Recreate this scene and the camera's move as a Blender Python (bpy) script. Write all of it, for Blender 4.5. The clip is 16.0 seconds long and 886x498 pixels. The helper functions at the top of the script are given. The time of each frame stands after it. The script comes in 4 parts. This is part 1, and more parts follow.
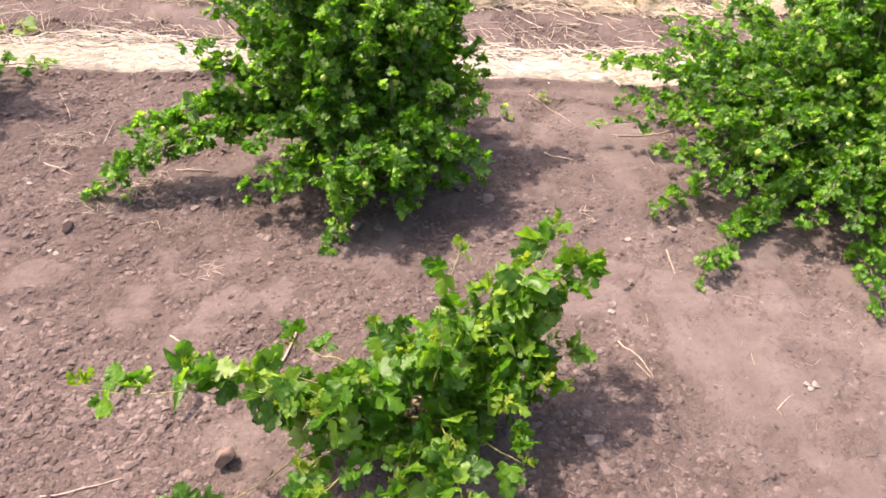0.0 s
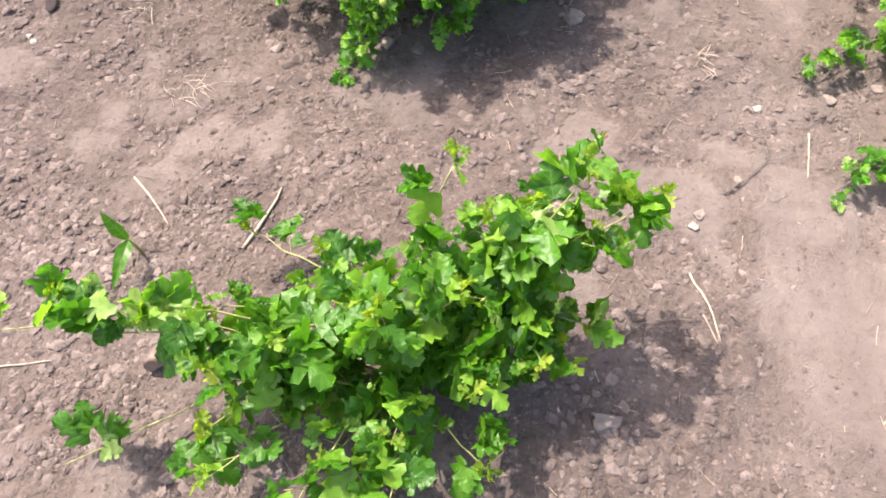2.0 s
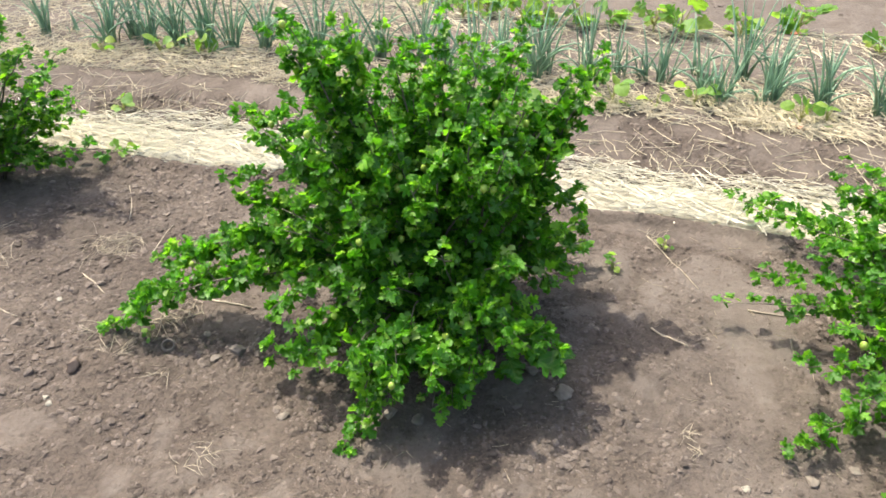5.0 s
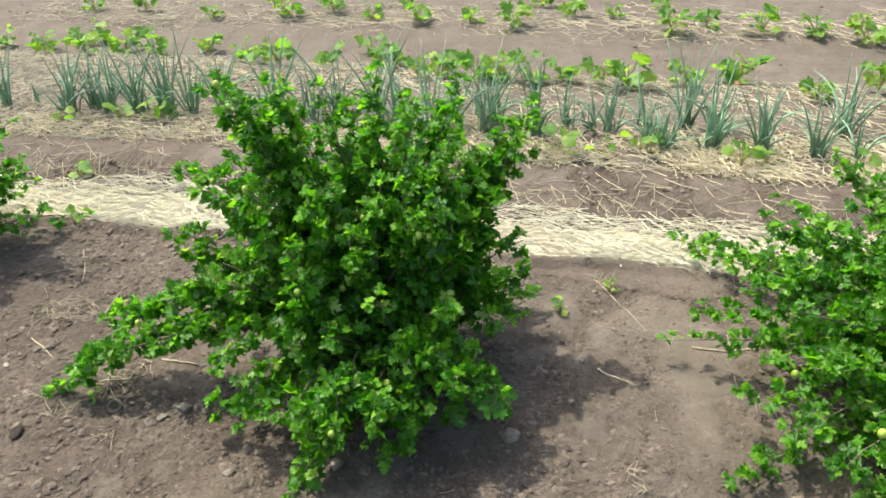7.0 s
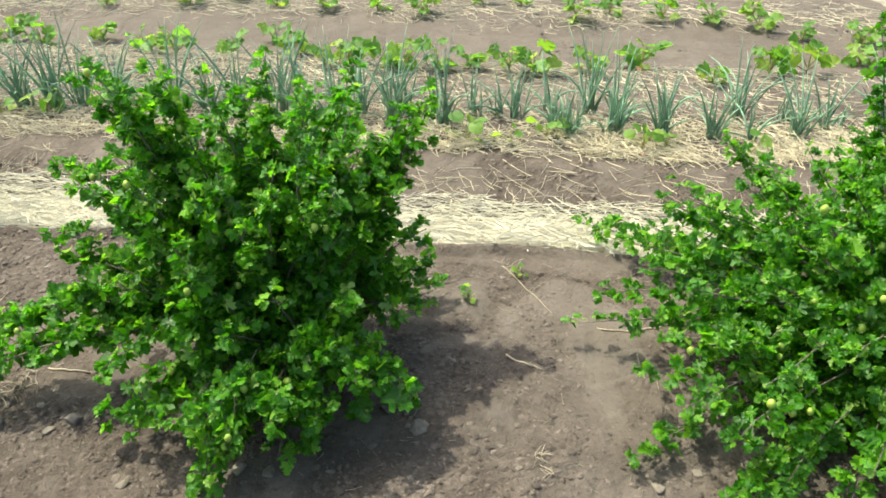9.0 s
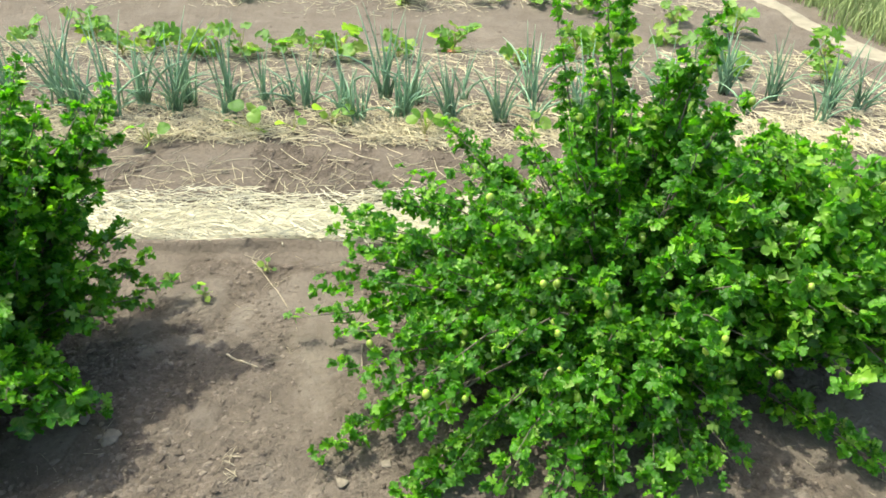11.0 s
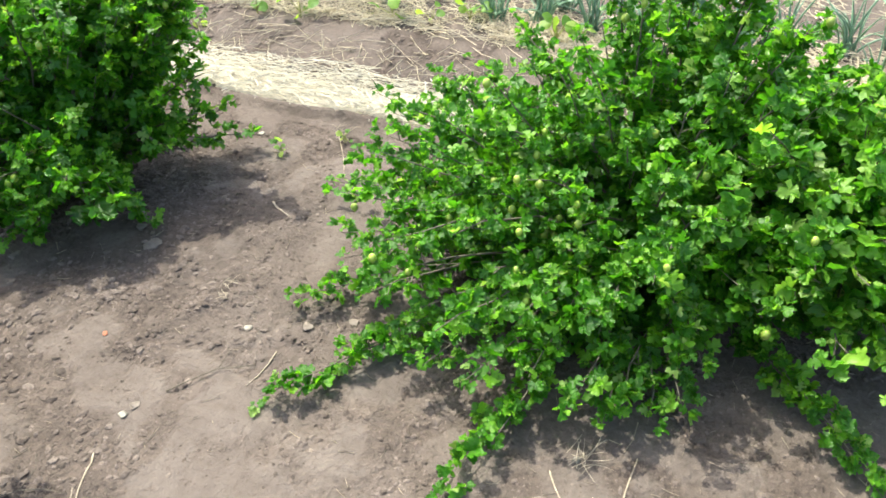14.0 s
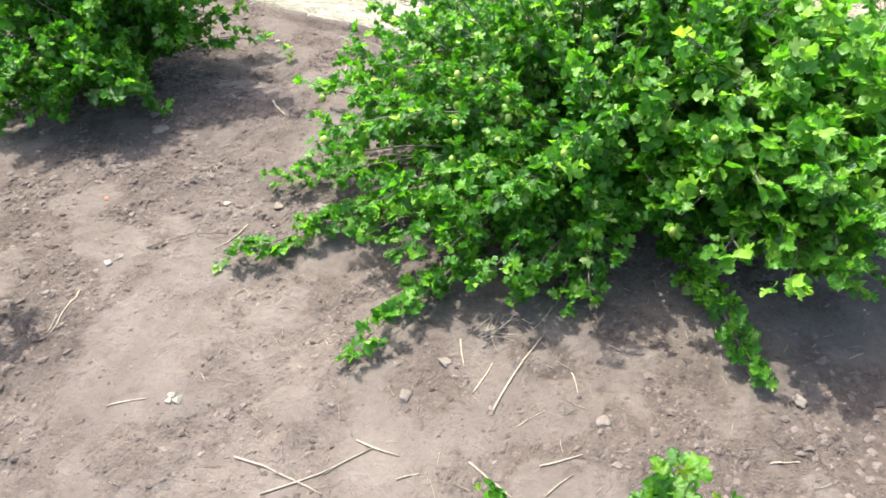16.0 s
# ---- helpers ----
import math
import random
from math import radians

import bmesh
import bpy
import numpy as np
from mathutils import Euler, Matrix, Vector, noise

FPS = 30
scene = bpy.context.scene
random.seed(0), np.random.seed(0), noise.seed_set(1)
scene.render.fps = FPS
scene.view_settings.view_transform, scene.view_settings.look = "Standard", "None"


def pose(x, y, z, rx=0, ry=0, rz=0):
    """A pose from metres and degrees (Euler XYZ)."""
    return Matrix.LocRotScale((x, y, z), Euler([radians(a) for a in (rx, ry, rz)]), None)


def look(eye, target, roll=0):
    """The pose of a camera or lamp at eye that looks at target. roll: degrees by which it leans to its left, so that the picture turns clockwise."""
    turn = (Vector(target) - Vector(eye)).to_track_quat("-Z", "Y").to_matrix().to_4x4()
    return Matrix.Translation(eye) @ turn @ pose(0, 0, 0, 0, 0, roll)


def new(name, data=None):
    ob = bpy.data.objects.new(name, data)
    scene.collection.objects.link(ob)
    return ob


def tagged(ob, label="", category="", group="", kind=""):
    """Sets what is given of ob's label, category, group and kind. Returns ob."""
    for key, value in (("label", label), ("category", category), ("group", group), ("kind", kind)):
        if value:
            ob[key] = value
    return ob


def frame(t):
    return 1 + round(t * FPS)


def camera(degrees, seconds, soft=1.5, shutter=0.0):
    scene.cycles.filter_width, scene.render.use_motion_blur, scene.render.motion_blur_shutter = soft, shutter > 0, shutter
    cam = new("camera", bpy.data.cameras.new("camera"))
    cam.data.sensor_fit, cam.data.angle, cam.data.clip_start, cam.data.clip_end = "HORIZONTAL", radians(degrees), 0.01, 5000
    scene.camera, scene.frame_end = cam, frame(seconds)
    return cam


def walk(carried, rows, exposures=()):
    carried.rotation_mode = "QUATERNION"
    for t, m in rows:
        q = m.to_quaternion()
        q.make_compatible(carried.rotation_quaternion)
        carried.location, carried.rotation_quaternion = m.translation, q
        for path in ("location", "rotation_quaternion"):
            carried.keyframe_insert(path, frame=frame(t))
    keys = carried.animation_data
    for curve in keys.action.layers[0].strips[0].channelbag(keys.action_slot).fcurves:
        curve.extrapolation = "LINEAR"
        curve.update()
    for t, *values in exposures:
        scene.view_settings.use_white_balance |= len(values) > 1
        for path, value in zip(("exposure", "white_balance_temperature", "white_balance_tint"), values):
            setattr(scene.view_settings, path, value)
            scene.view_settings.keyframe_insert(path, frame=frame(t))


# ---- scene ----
cam = camera(63.3, 16.0, 1.7)
PATH = [
    (0, (-0.3812, -0.6087, 1.4350), (-0.1285, 0.9396, 0.1945), 1.71),
    (0.5, (-0.3430, -0.3950, 1.3898), (-0.1870, 1.0101, -0.0250), 1.51),
    (1, (-0.2682, -0.2597, 1.4096), (-0.2353, 1.0982, -0.0584), -1.58),
    (1.5, (-0.1000, -0.0919, 1.3380), (-0.0948, 1.0663, -0.2924), 1.05),
    (2, (-0.0478, -0.0043, 1.3210), (-0.2077, 0.9769, -0.4144), -4.80),
    (2.5, (-0.0819, 0.0443, 1.3348), (-0.2304, 1.0571, -0.3834), -2.84),
    (3, (-0.1069, 0.0615, 1.3829), (-0.3151, 1.2116, -0.2401), -1.98),
    (3.5, (-0.1083, 0.0496, 1.4211), (-0.3279, 1.3993, -0.0384), -0.84),
    (4, (-0.1144, 0.0220, 1.4289), (-0.3585, 1.4504, 0.0504), -0.95),
    (4.5, (-0.1055, 0.0457, 1.4554), (-0.3222, 1.5495, 0.1548), -1.00),
    (5, (-0.1118, 0.0414, 1.4880), (-0.2447, 1.6580, 0.3179), -0.17),
    (5.2, (-0.1332, 0.0313, 1.4959), (-0.2409, 1.6760, 0.3631), 0.17),
    (7.3, (0.0081, -0.0030, 1.4732), (-0.0757, 1.7082, 0.4415), -1.35),
    (7.5, (0.0072, -0.0038, 1.4702), (-0.0769, 1.7038, 0.4325), -1.23),
    (8, (0.0003, 0.0005, 1.4721), (-0.0743, 1.6931, 0.4094), -0.77),
    (8.5, (0.0147, 0.0106, 1.4676), (-0.0210, 1.7030, 0.4025), -0.45),
    (9, (0.0606, 0.0293, 1.4595), (0.1889, 1.7220, 0.4019), 0.40),
    (9.5, (0.1308, 0.0233, 1.4737), (0.4469, 1.6890, 0.4127), 0.87),
    (10, (0.3148, -0.0087, 1.4523), (0.6207, 1.6487, 0.3756), 0.65),
    (10.2, (0.4174, -0.0416, 1.4615), (0.7235, 1.6125, 0.3798), 0.72),
    (12.3, (0.9487, 0.0817, 1.4985), (1.3697, 1.6805, 0.3731), 4.19),
    (12.5, (1.0229, 0.0803, 1.4729), (1.2955, 1.7013, 0.3336), 3.20),
    (13, (1.1955, 0.0271, 1.4499), (1.2461, 1.6266, 0.2502), 3.41),
    (13.5, (1.2991, -0.0454, 1.4539), (1.0895, 1.5046, 0.2075), 1.17),
    (14, (1.3104, -0.0907, 1.4075), (1.0201, 1.4307, 0.1422), 0.31),
    (14.5, (1.3248, -0.1644, 1.3894), (0.8866, 1.2584, 0.0538), 0.17),
    (15, (1.4394, -0.2147, 1.3866), (0.9544, 1.1469, 0.0043), -1.81),
    (15.5, (1.5106, -0.2462, 1.4133), (1.0514, 1.1263, 0.0330), -2.36),
    (16, (1.7235, -0.2310, 1.3851), (1.2336, 1.1490, 0.0228), -1.20),
]
walk(cam, [(t, look(eye, target, roll)) for t, eye, target, roll in PATH],
     exposures=[(0, 1.88, 7250, 30), (1.6, 2.21, 7050, 28), (2.2, 2.21, 6600, 13), (4, 2.05, 6650, 10), (5, 1.75, 6750, 3), (8, 1.53, 6900, -5), (10, 1.68, 6950, -9), (13, 1.73, 6900, -9), (14.3, 1.99, 6450, 2), (16, 2.13, 6300, 4)])

# ---- sky and sun ----
SUN = Vector((-0.45, 0.35, 1.0)).normalized()          # towards the sun
world = bpy.data.worlds.new("sky")
scene.world = world
world.use_nodes = True
wn, wl = world.node_tree.nodes, world.node_tree.links
sky = wn.new("ShaderNodeTexSky")
sky.sky_type = "NISHITA"
sky.sun_disc = False
sky.sun_elevation = math.asin(SUN.z)
sky.sun_rotation = math.atan2(SUN.x, SUN.y)
sky.dust_density, sky.ozone_density, sky.air_density = 4.0, 0.6, 0.8
wn["Background"].inputs["Strength"].default_value = 0.15
wl.new(sky.outputs["Color"], wn["Background"].inputs["Color"])
sun_data = bpy.data.lights.new("sun", "SUN")
sun_data.energy, sun_data.angle, sun_data.color = 2.45, radians(0.45), (1.0, 0.95, 0.88)
sun = new("sun", sun_data)
sun.matrix_world = look(SUN * 30, (0, 0, 0))


# ---- materials ----
def material(name):
    m = bpy.data.materials.new(name)
    m.use_nodes = True
    return m, m.node_tree.nodes, m.node_tree.links, m.node_tree.nodes["Principled BSDF"]


def ramp(nodes, stops):
    r = nodes.new("ShaderNodeValToRGB")
    el = r.color_ramp.elements
    while len(el) < len(stops):
        el.new(0.5)
    for e, (p, c) in zip(el, stops):
        e.position, e.color = p, (*c, 1)
    return r


def noise_node(nodes, links, coord, scale, detail=4.0, rough=0.55, distort=0.0):
    n = nodes.new("ShaderNodeTexNoise")
    n.inputs["Scale"].default_value, n.inputs["Detail"].default_value = scale, detail
    n.inputs["Roughness"].default_value, n.inputs["Distortion"].default_value = rough, distort
    links.new(coord, n.inputs["Vector"])
    return n


def mixed(nodes, links, kind, fac, a, b):
    m = nodes.new("ShaderNodeMix")
    m.data_type, m.blend_type = "RGBA", kind
    for socket, value in ((m.inputs[0], fac), (m.inputs[6], a), (m.inputs[7], b)):
        if isinstance(value, (int, float)):
            socket.default_value = value
        elif isinstance(value, tuple):
            socket.default_value = (*value, 1)
        else:
            links.new(value, socket)
    return m.outputs[2]


def bumped(nodes, links, bsdf, heights, distance=0.01):
    normal = None
    for height, strength in heights:
        b = nodes.new("ShaderNodeBump")
        b.inputs["Strength"].default_value, b.inputs["Distance"].default_value = strength, distance
        links.new(height, b.inputs["Height"])
        if normal:
            links.new(normal, b.inputs["Normal"])
        normal = b.outputs["Normal"]
    links.new(normal, bsdf.inputs["Normal"])


def soil_material(name, crumbs=False):
    m, n, l, bsdf = material(name)
    geo = n.new("ShaderNodeNewGeometry")
    pos = geo.outputs["Position"]
    broad = noise_node(n, l, pos, 1.1, 3, 0.5)
    patch = noise_node(n, l, pos, 6.5, 5, 0.62, 0.4)
    grain = noise_node(n, l, pos, 55, 6, 0.7)
    fine = noise_node(n, l, pos, 260, 3, 0.6)
    base = ramp(n, [(0.30, (0.112, 0.091, 0.078)), (0.52, (0.140, 0.115, 0.100)), (0.72, (0.168, 0.140, 0.122))])
    l.new(patch.outputs["Fac"], base.inputs["Fac"])
    tone = ramp(n, [(0.35, (0.90, 0.885, 0.88)), (0.65, (1.07, 1.06, 1.05))])
    l.new(broad.outputs["Fac"], tone.inputs["Fac"])
    col = mixed(n, l, "MULTIPLY", 1.0, base.outputs["Color"], tone.outputs["Color"])
    speck = ramp(n, [(0.30, (0.62, 0.60, 0.58)), (0.50, (1.0, 1.0, 1.0)), (0.72, (1.22, 1.2, 1.18))])
    l.new(grain.outputs["Fac"], speck.inputs["Fac"])
    dug = n.new("ShaderNodeAttribute")
    dug.attribute_name = "dug"
    if crumbs:
        col = mixed(n, l, "MULTIPLY", 0.8, col, speck.outputs["Color"])
    else:
        loose = n.new("ShaderNodeMath")
        loose.operation = "MULTIPLY_ADD"
        loose.inputs[1].default_value, loose.inputs[2].default_value = 0.6, 0.25
        l.new(dug.outputs["Fac"], loose.inputs[0])
        col = mixed(n, l, "MULTIPLY", loose.outputs[0], col, speck.outputs["Color"])
    if not crumbs:
        crust = noise_node(n, l, pos, 24, 7, 0.75, 0.6)
        plate = ramp(n, [(0.36, (0.72, 0.70, 0.69)), (0.43, (1.0, 1.0, 1.0)), (0.60, (1.03, 1.03, 1.02)), (0.65, (1.16, 1.15, 1.14))])
        l.new(crust.outputs["Fac"], plate.inputs["Fac"])
        col = mixed(n, l, "MULTIPLY", 0.75, col, plate.outputs["Color"])
        # dug soil is darker; fine shade between crumbs is painted into this tone too
        kind = ramp(n, [(0.15, (0.97, 0.97, 0.968)), (0.85, (0.70, 0.675, 0.66))])
        l.new(dug.outputs["Fac"], kind.inputs["Fac"])
        col = mixed(n, l, "MULTIPLY", 1.0, col, kind.outputs["Color"])
    if crumbs:
        own = ramp(n, [(0.0, (0.58, 0.56, 0.55)), (0.8, (1.08, 1.06, 1.05)), (1.0, (1.32, 1.30, 1.28))])
        l.new(geo.outputs["Random Per Island"], own.inputs["Fac"])
        col = mixed(n, l, "MULTIPLY", 1.0, col, own.outputs["Color"])
    l.new(col, bsdf.inputs["Base Color"])
    bsdf.inputs["Roughness"].default_value = 0.95
    bsdf.inputs["Specular IOR Level"].default_value = 0.15
    heights = [(patch.outputs["Fac"], 0.35), (grain.outputs["Fac"], 0.7), (fine.outputs["Fac"], 0.35)]
    if not crumbs:
        rubble = noise_node(n, l, pos, 42, 3, 0.6, 0.5)
        heap = n.new("ShaderNodeMath")
        heap.operation = "MULTIPLY"
        l.new(rubble.outputs["Fac"], heap.inputs[0])
        l.new(dug.outputs["Fac"], heap.inputs[1])
        heights.append((heap.outputs[0], 0.9))
    bumped(n, l, bsdf, heights, 0.014)
    return m


def leaf_material(name, dark, mid, light, per_object, sheen=0.38, vein=(0.26, 0.34, 0.10), pale=(0.25, 0.39, 0.10)):
    m, n, l, bsdf = material(name)
    if per_object:
        rnd = n.new("ShaderNodeObjectInfo").outputs["Random"]
    else:
        rnd = n.new("ShaderNodeNewGeometry").outputs["Random Per Island"]
    col = ramp(n, [(0.0, dark), (0.60, mid), (0.91, light), (0.95, tuple(c * 1.2 for c in light)), (0.955, pale), (1.0, pale)])
    l.new(rnd, col.inputs["Fac"])
    uv = n.new("ShaderNodeUVMap")
    sep = n.new("ShaderNodeSeparateXYZ")
    l.new(uv.outputs["UV"], sep.inputs["Vector"])
    # midrib and side veins, in the leaf's own coordinates
    absx = n.new("ShaderNodeMath")
    absx.operation = "ABSOLUTE"
    l.new(sep.outputs["X"], absx.inputs[0])
    slant = n.new("ShaderNodeMath")
    slant.operation = "SUBTRACT"
    l.new(sep.outputs["Y"], slant.inputs[0])
    l.new(absx.outputs[0], slant.inputs[1])
    wave = n.new("ShaderNodeMath")
    wave.operation = "PINGPONG"
    wave.inputs[1].default_value = 0.11
    l.new(slant.outputs[0], wave.inputs[0])
    least = n.new("ShaderNodeMath")
    least.operation = "MINIMUM"
    l.new(absx.outputs[0], least.inputs[0])
    l.new(wave.outputs[0], least.inputs[1])
    line = ramp(n, [(0.0, (1, 1, 1)), (0.028, (0, 0, 0))])
    l.new(least.outputs[0], line.inputs["Fac"])
    mottle = noise_node(n, l, uv.outputs["UV"], 3.5, 3)
    shade = ramp(n, [(0.3, (0.8, 0.82, 0.8)), (0.7, (1.15, 1.12, 1.1))])
    l.new(mottle.outputs["Fac"], shade.inputs["Fac"])
    c = mixed(n, l, "MULTIPLY", 1.0, col.outputs["Color"], shade.outputs["Color"])
    scale = n.new("ShaderNodeMath")
    scale.operation = "MULTIPLY"
    scale.inputs[1].default_value = 0.22
    l.new(line.outputs["Color"], scale.inputs[0])
    c = mixed(n, l, "MIX", scale.outputs[0], c, vein)
    l.new(c, bsdf.inputs["Base Color"])
    bsdf.inputs["Roughness"].default_value = sheen
    bsdf.inputs["Specular IOR Level"].default_value = 0.45
    bumped(n, l, bsdf, [(least.outputs[0], 0.25), (mottle.outputs["Fac"], 0.3)], 0.02)
    thin = n.new("ShaderNodeBsdfTranslucent")
    warm = mixed(n, l, "MULTIPLY", 1.0, c, (1.25, 1.35, 0.55))
    l.new(warm, thin.inputs["Color"])
    mix = n.new("ShaderNodeMixShader")
    mix.inputs["Fac"].default_value = 0.57
    l.new(bsdf.outputs[0], mix.inputs[1])
    l.new(thin.outputs[0], mix.inputs[2])
    l.new(mix.outputs[0], n["Material Output"].inputs["Surface"])
    return m


def plain_material(name, low, high, rough=0.7, scale=60.0, bump=0.3, per_object=False, spec=0.4, stretch=None):
    m, n, l, bsdf = material(name)
    coord = n.new("ShaderNodeTexCoord").outputs["Object"]
    if stretch:
        mp = n.new("ShaderNodeMapping")
        mp.inputs["Scale"].default_value = stretch
        l.new(coord, mp.inputs["Vector"])
        coord = mp.outputs["Vector"]
    g = noise_node(n, l, coord, scale, 4, 0.6)
    r = ramp(n, [(0.3, low), (0.7, high)])
    l.new(g.outputs["Fac"], r.inputs["Fac"])
    if per_object:
        rnd = n.new("ShaderNodeObjectInfo").outputs["Random"]
    else:
        rnd = n.new("ShaderNodeNewGeometry").outputs["Random Per Island"]
    t = ramp(n, [(0.0, (0.72, 0.72, 0.72)), (1.0, (1.2, 1.18, 1.12))])
    l.new(rnd, t.inputs["Fac"])
    l.new(mixed(n, l, "MULTIPLY", 1.0, r.outputs["Color"], t.outputs["Color"]), bsdf.inputs["Base Color"])
    bsdf.inputs["Roughness"].default_value = rough
    bsdf.inputs["Specular IOR Level"].default_value = spec
    bumped(n, l, bsdf, [(g.outputs["Fac"], bump)], 0.004)
    return m


SOIL = soil_material("dry_soil")
CLOD = soil_material("soil_clod", crumbs=True)
BUSH_DARK, BUSH_MID, BUSH_LIGHT = (0.029, 0.125, 0.007), (0.073, 0.250, 0.012), (0.185, 0.405, 0.030)
LEAF = leaf_material("gooseberry_foliage", BUSH_DARK, BUSH_MID, BUSH_LIGHT, False, 0.32)
LEAF_ONE = leaf_material("gooseberry_leaf", BUSH_DARK, BUSH_MID, BUSH_LIGHT, True, 0.32)
YOUNG = leaf_material("young_foliage", (0.032, 0.130, 0.008), (0.072, 0.220, 0.014), (0.17, 0.34, 0.030), False, 0.36)
YOUNG_ONE = leaf_material("young_leaf", (0.032, 0.130, 0.008), (0.072, 0.220, 0.014), (0.17, 0.34, 0.030), True, 0.36)
# larger leaves: a lighter copy of the bush tones, brightness painted into the colour
BROAD_LIT_TONES = (0.048, 0.175, 0.012), (0.118, 0.315, 0.024), (0.25, 0.45, 0.058)
BROAD = leaf_material("broad_foliage", *BROAD_LIT_TONES, False, 0.36)
BROAD_ONE = leaf_material("broad_leaf", *BROAD_LIT_TONES, True, 0.36)
FRESH = leaf_material("fresh_tip", (0.12, 0.24, 0.015), (0.20, 0.32, 0.022), (0.30, 0.38, 0.04), False, 0.45)
CROP = leaf_material("crop_leaf", (0.09, 0.21, 0.035), (0.16, 0.31, 0.055), (0.28, 0.38, 0.075), True, 0.5)
BARK = plain_material("bark", (0.055, 0.045, 0.032), (0.15, 0.13, 0.10), 0.8, 90)
GREEN_STEM = plain_material("green_stem", (0.17, 0.19, 0.06), (0.34, 0.32, 0.12), 0.6, 60)
STRAW = plain_material("straw", (0.36, 0.30, 0.20), (0.58, 0.51, 0.38), 0.55, 30, 0.2)
STRAW_PALE = plain_material("pale_straw", (0.50, 0.455, 0.355), (0.73, 0.675, 0.56), 0.5, 30, 0.2)
STRAW_ONE = plain_material("dry_stalk", (0.21, 0.17, 0.125), (0.37, 0.31, 0.235), 0.6, 60, 0.3, True)
CHAFF = plain_material("chaff", (0.17, 0.13, 0.095), (0.32, 0.27, 0.20), 0.8, 60, 0.3)
TRACK = plain_material("trodden_path", (0.16, 0.135, 0.108), (0.25, 0.215, 0.175), 0.9, 12, 0.4)
ONION = plain_material("onion_leaf", (0.11, 0.21, 0.13), (0.21, 0.33, 0.21), 0.45, 14, 0.15, True, 0.5)
BERRY = plain_material("green_berry", (0.19, 0.29, 0.035), (0.33, 0.42, 0.07), 0.28, 40, 0.05, True, 0.5)
GRASS = plain_material("grass", (0.15, 0.22, 0.08), (0.30, 0.34, 0.15), 0.6, 20)
STONE = plain_material("pale_stone", (0.115, 0.093, 0.079), (0.185, 0.155, 0.133), 0.9, 45, 0.5, True)
TUBER = plain_material("tuber_skin", (0.105, 0.072, 0.056), (0.18, 0.13, 0.102), 0.75, 35, 0.5, True)
ORANGE = plain_material("orange_shard", (0.26, 0.085, 0.045), (0.38, 0.15, 0.085), 0.7, 60, 0.3, True)
PALE = plain_material("pale_chip", (0.17, 0.15, 0.12), (0.31, 0.28, 0.23), 0.6, 60, 0.2, True)


# ---- shape helpers ----
def mesh_from(name, verts, faces, mat, uvs=None, smooth=False):
    me = bpy.data.meshes.new(name)
    me.from_pydata(verts.tolist() if isinstance(verts, np.ndarray) else verts, [], faces.tolist() if isinstance(faces, np.ndarray) else faces)
    me.materials.append(mat)
    if uvs is not None:
        lay = me.uv_layers.new(name="UVMap")
        idx = np.empty(len(me.loops), dtype=np.int32)
        me.loops.foreach_get("vertex_index", idx)
        lay.data.foreach_set("uv", np.asarray(uvs, dtype=np.float32)[idx].ravel())
    if smooth:
        me.polygons.foreach_set("use_smooth", np.ones(len(me.polygons), dtype=bool))
    me.update()
    return me


def part(name, me, parent=None, label="", kind="", place=None):
    ob = new(name, me)
    if parent is not None:
        ob.parent = parent
    if place is not None:
        ob.matrix_basis = place
    return tagged(ob, label=label, kind=kind)


def tube(points, radii, sides=5):
    """A closed tapered tube along points: vertices and faces."""
    pts = [Vector(p) for p in points]
    verts, faces = [], []
    for i, p in enumerate(pts):
        d = (pts[min(i + 1, len(pts) - 1)] - pts[max(i - 1, 0)]).normalized()
        a = d.cross(Vector((0.31, 0.17, 0.93)))
        if a.length < 1e-3:
            a = d.cross(Vector((1, 0, 0)))
        a.normalize()
        b = d.cross(a)
        for k in range(sides):
            w = math.tau * k / sides
            verts.append(tuple(p + (a * math.cos(w) + b * math.sin(w)) * radii[i]))
    for i in range(len(pts) - 1):
        for k in range(sides):
            j = (k + 1) % sides
            faces.append((i * sides + k, i * sides + j, (i + 1) * sides + j, (i + 1) * sides + k))
    faces.append(tuple(range(sides))[::-1])
    faces.append(tuple((len(pts) - 1) * sides + k for k in range(sides)))
    return verts, faces


def bezier(a, b, c, n):
    a, b, c = Vector(a), Vector(b), Vector(c)
    return [(1 - t) ** 2 * a + 2 * t * (1 - t) * b + t * t * c for t in (i / (n - 1) for i in range(n))]


ROW = 0.15                                             # slope of the planted rows


def smoothstep(a, b, v):
    t = np.clip((v - a) / (b - a), 0, 1)
    return t * t * (3 - 2 * t)


LATTICES = {k: np.random.RandomState(k).rand(64, 64) for k in range(16)}


def wavy(x, y, scale, seed):
    """Smooth value noise from -1 to 1 (arrays)."""
    g = LATTICES[seed]
    u, v = np.asarray(x) * scale + 500.37, np.asarray(y) * scale + 500.71
    i, j = np.floor(u).astype(int), np.floor(v).astype(int)
    fu, fv = u - i, v - j
    fu, fv = fu * fu * (3 - 2 * fu), fv * fv * (3 - 2 * fv)
    i0, j0, i1, j1 = i % 64, j % 64, (i + 1) % 64, (j + 1) % 64
    top = g[i0, j0] * (1 - fu) + g[i1, j0] * fu
    low = g[i0, j1] * (1 - fu) + g[i1, j1] * fu
    return (top * (1 - fv) + low * fv) * 2 - 1


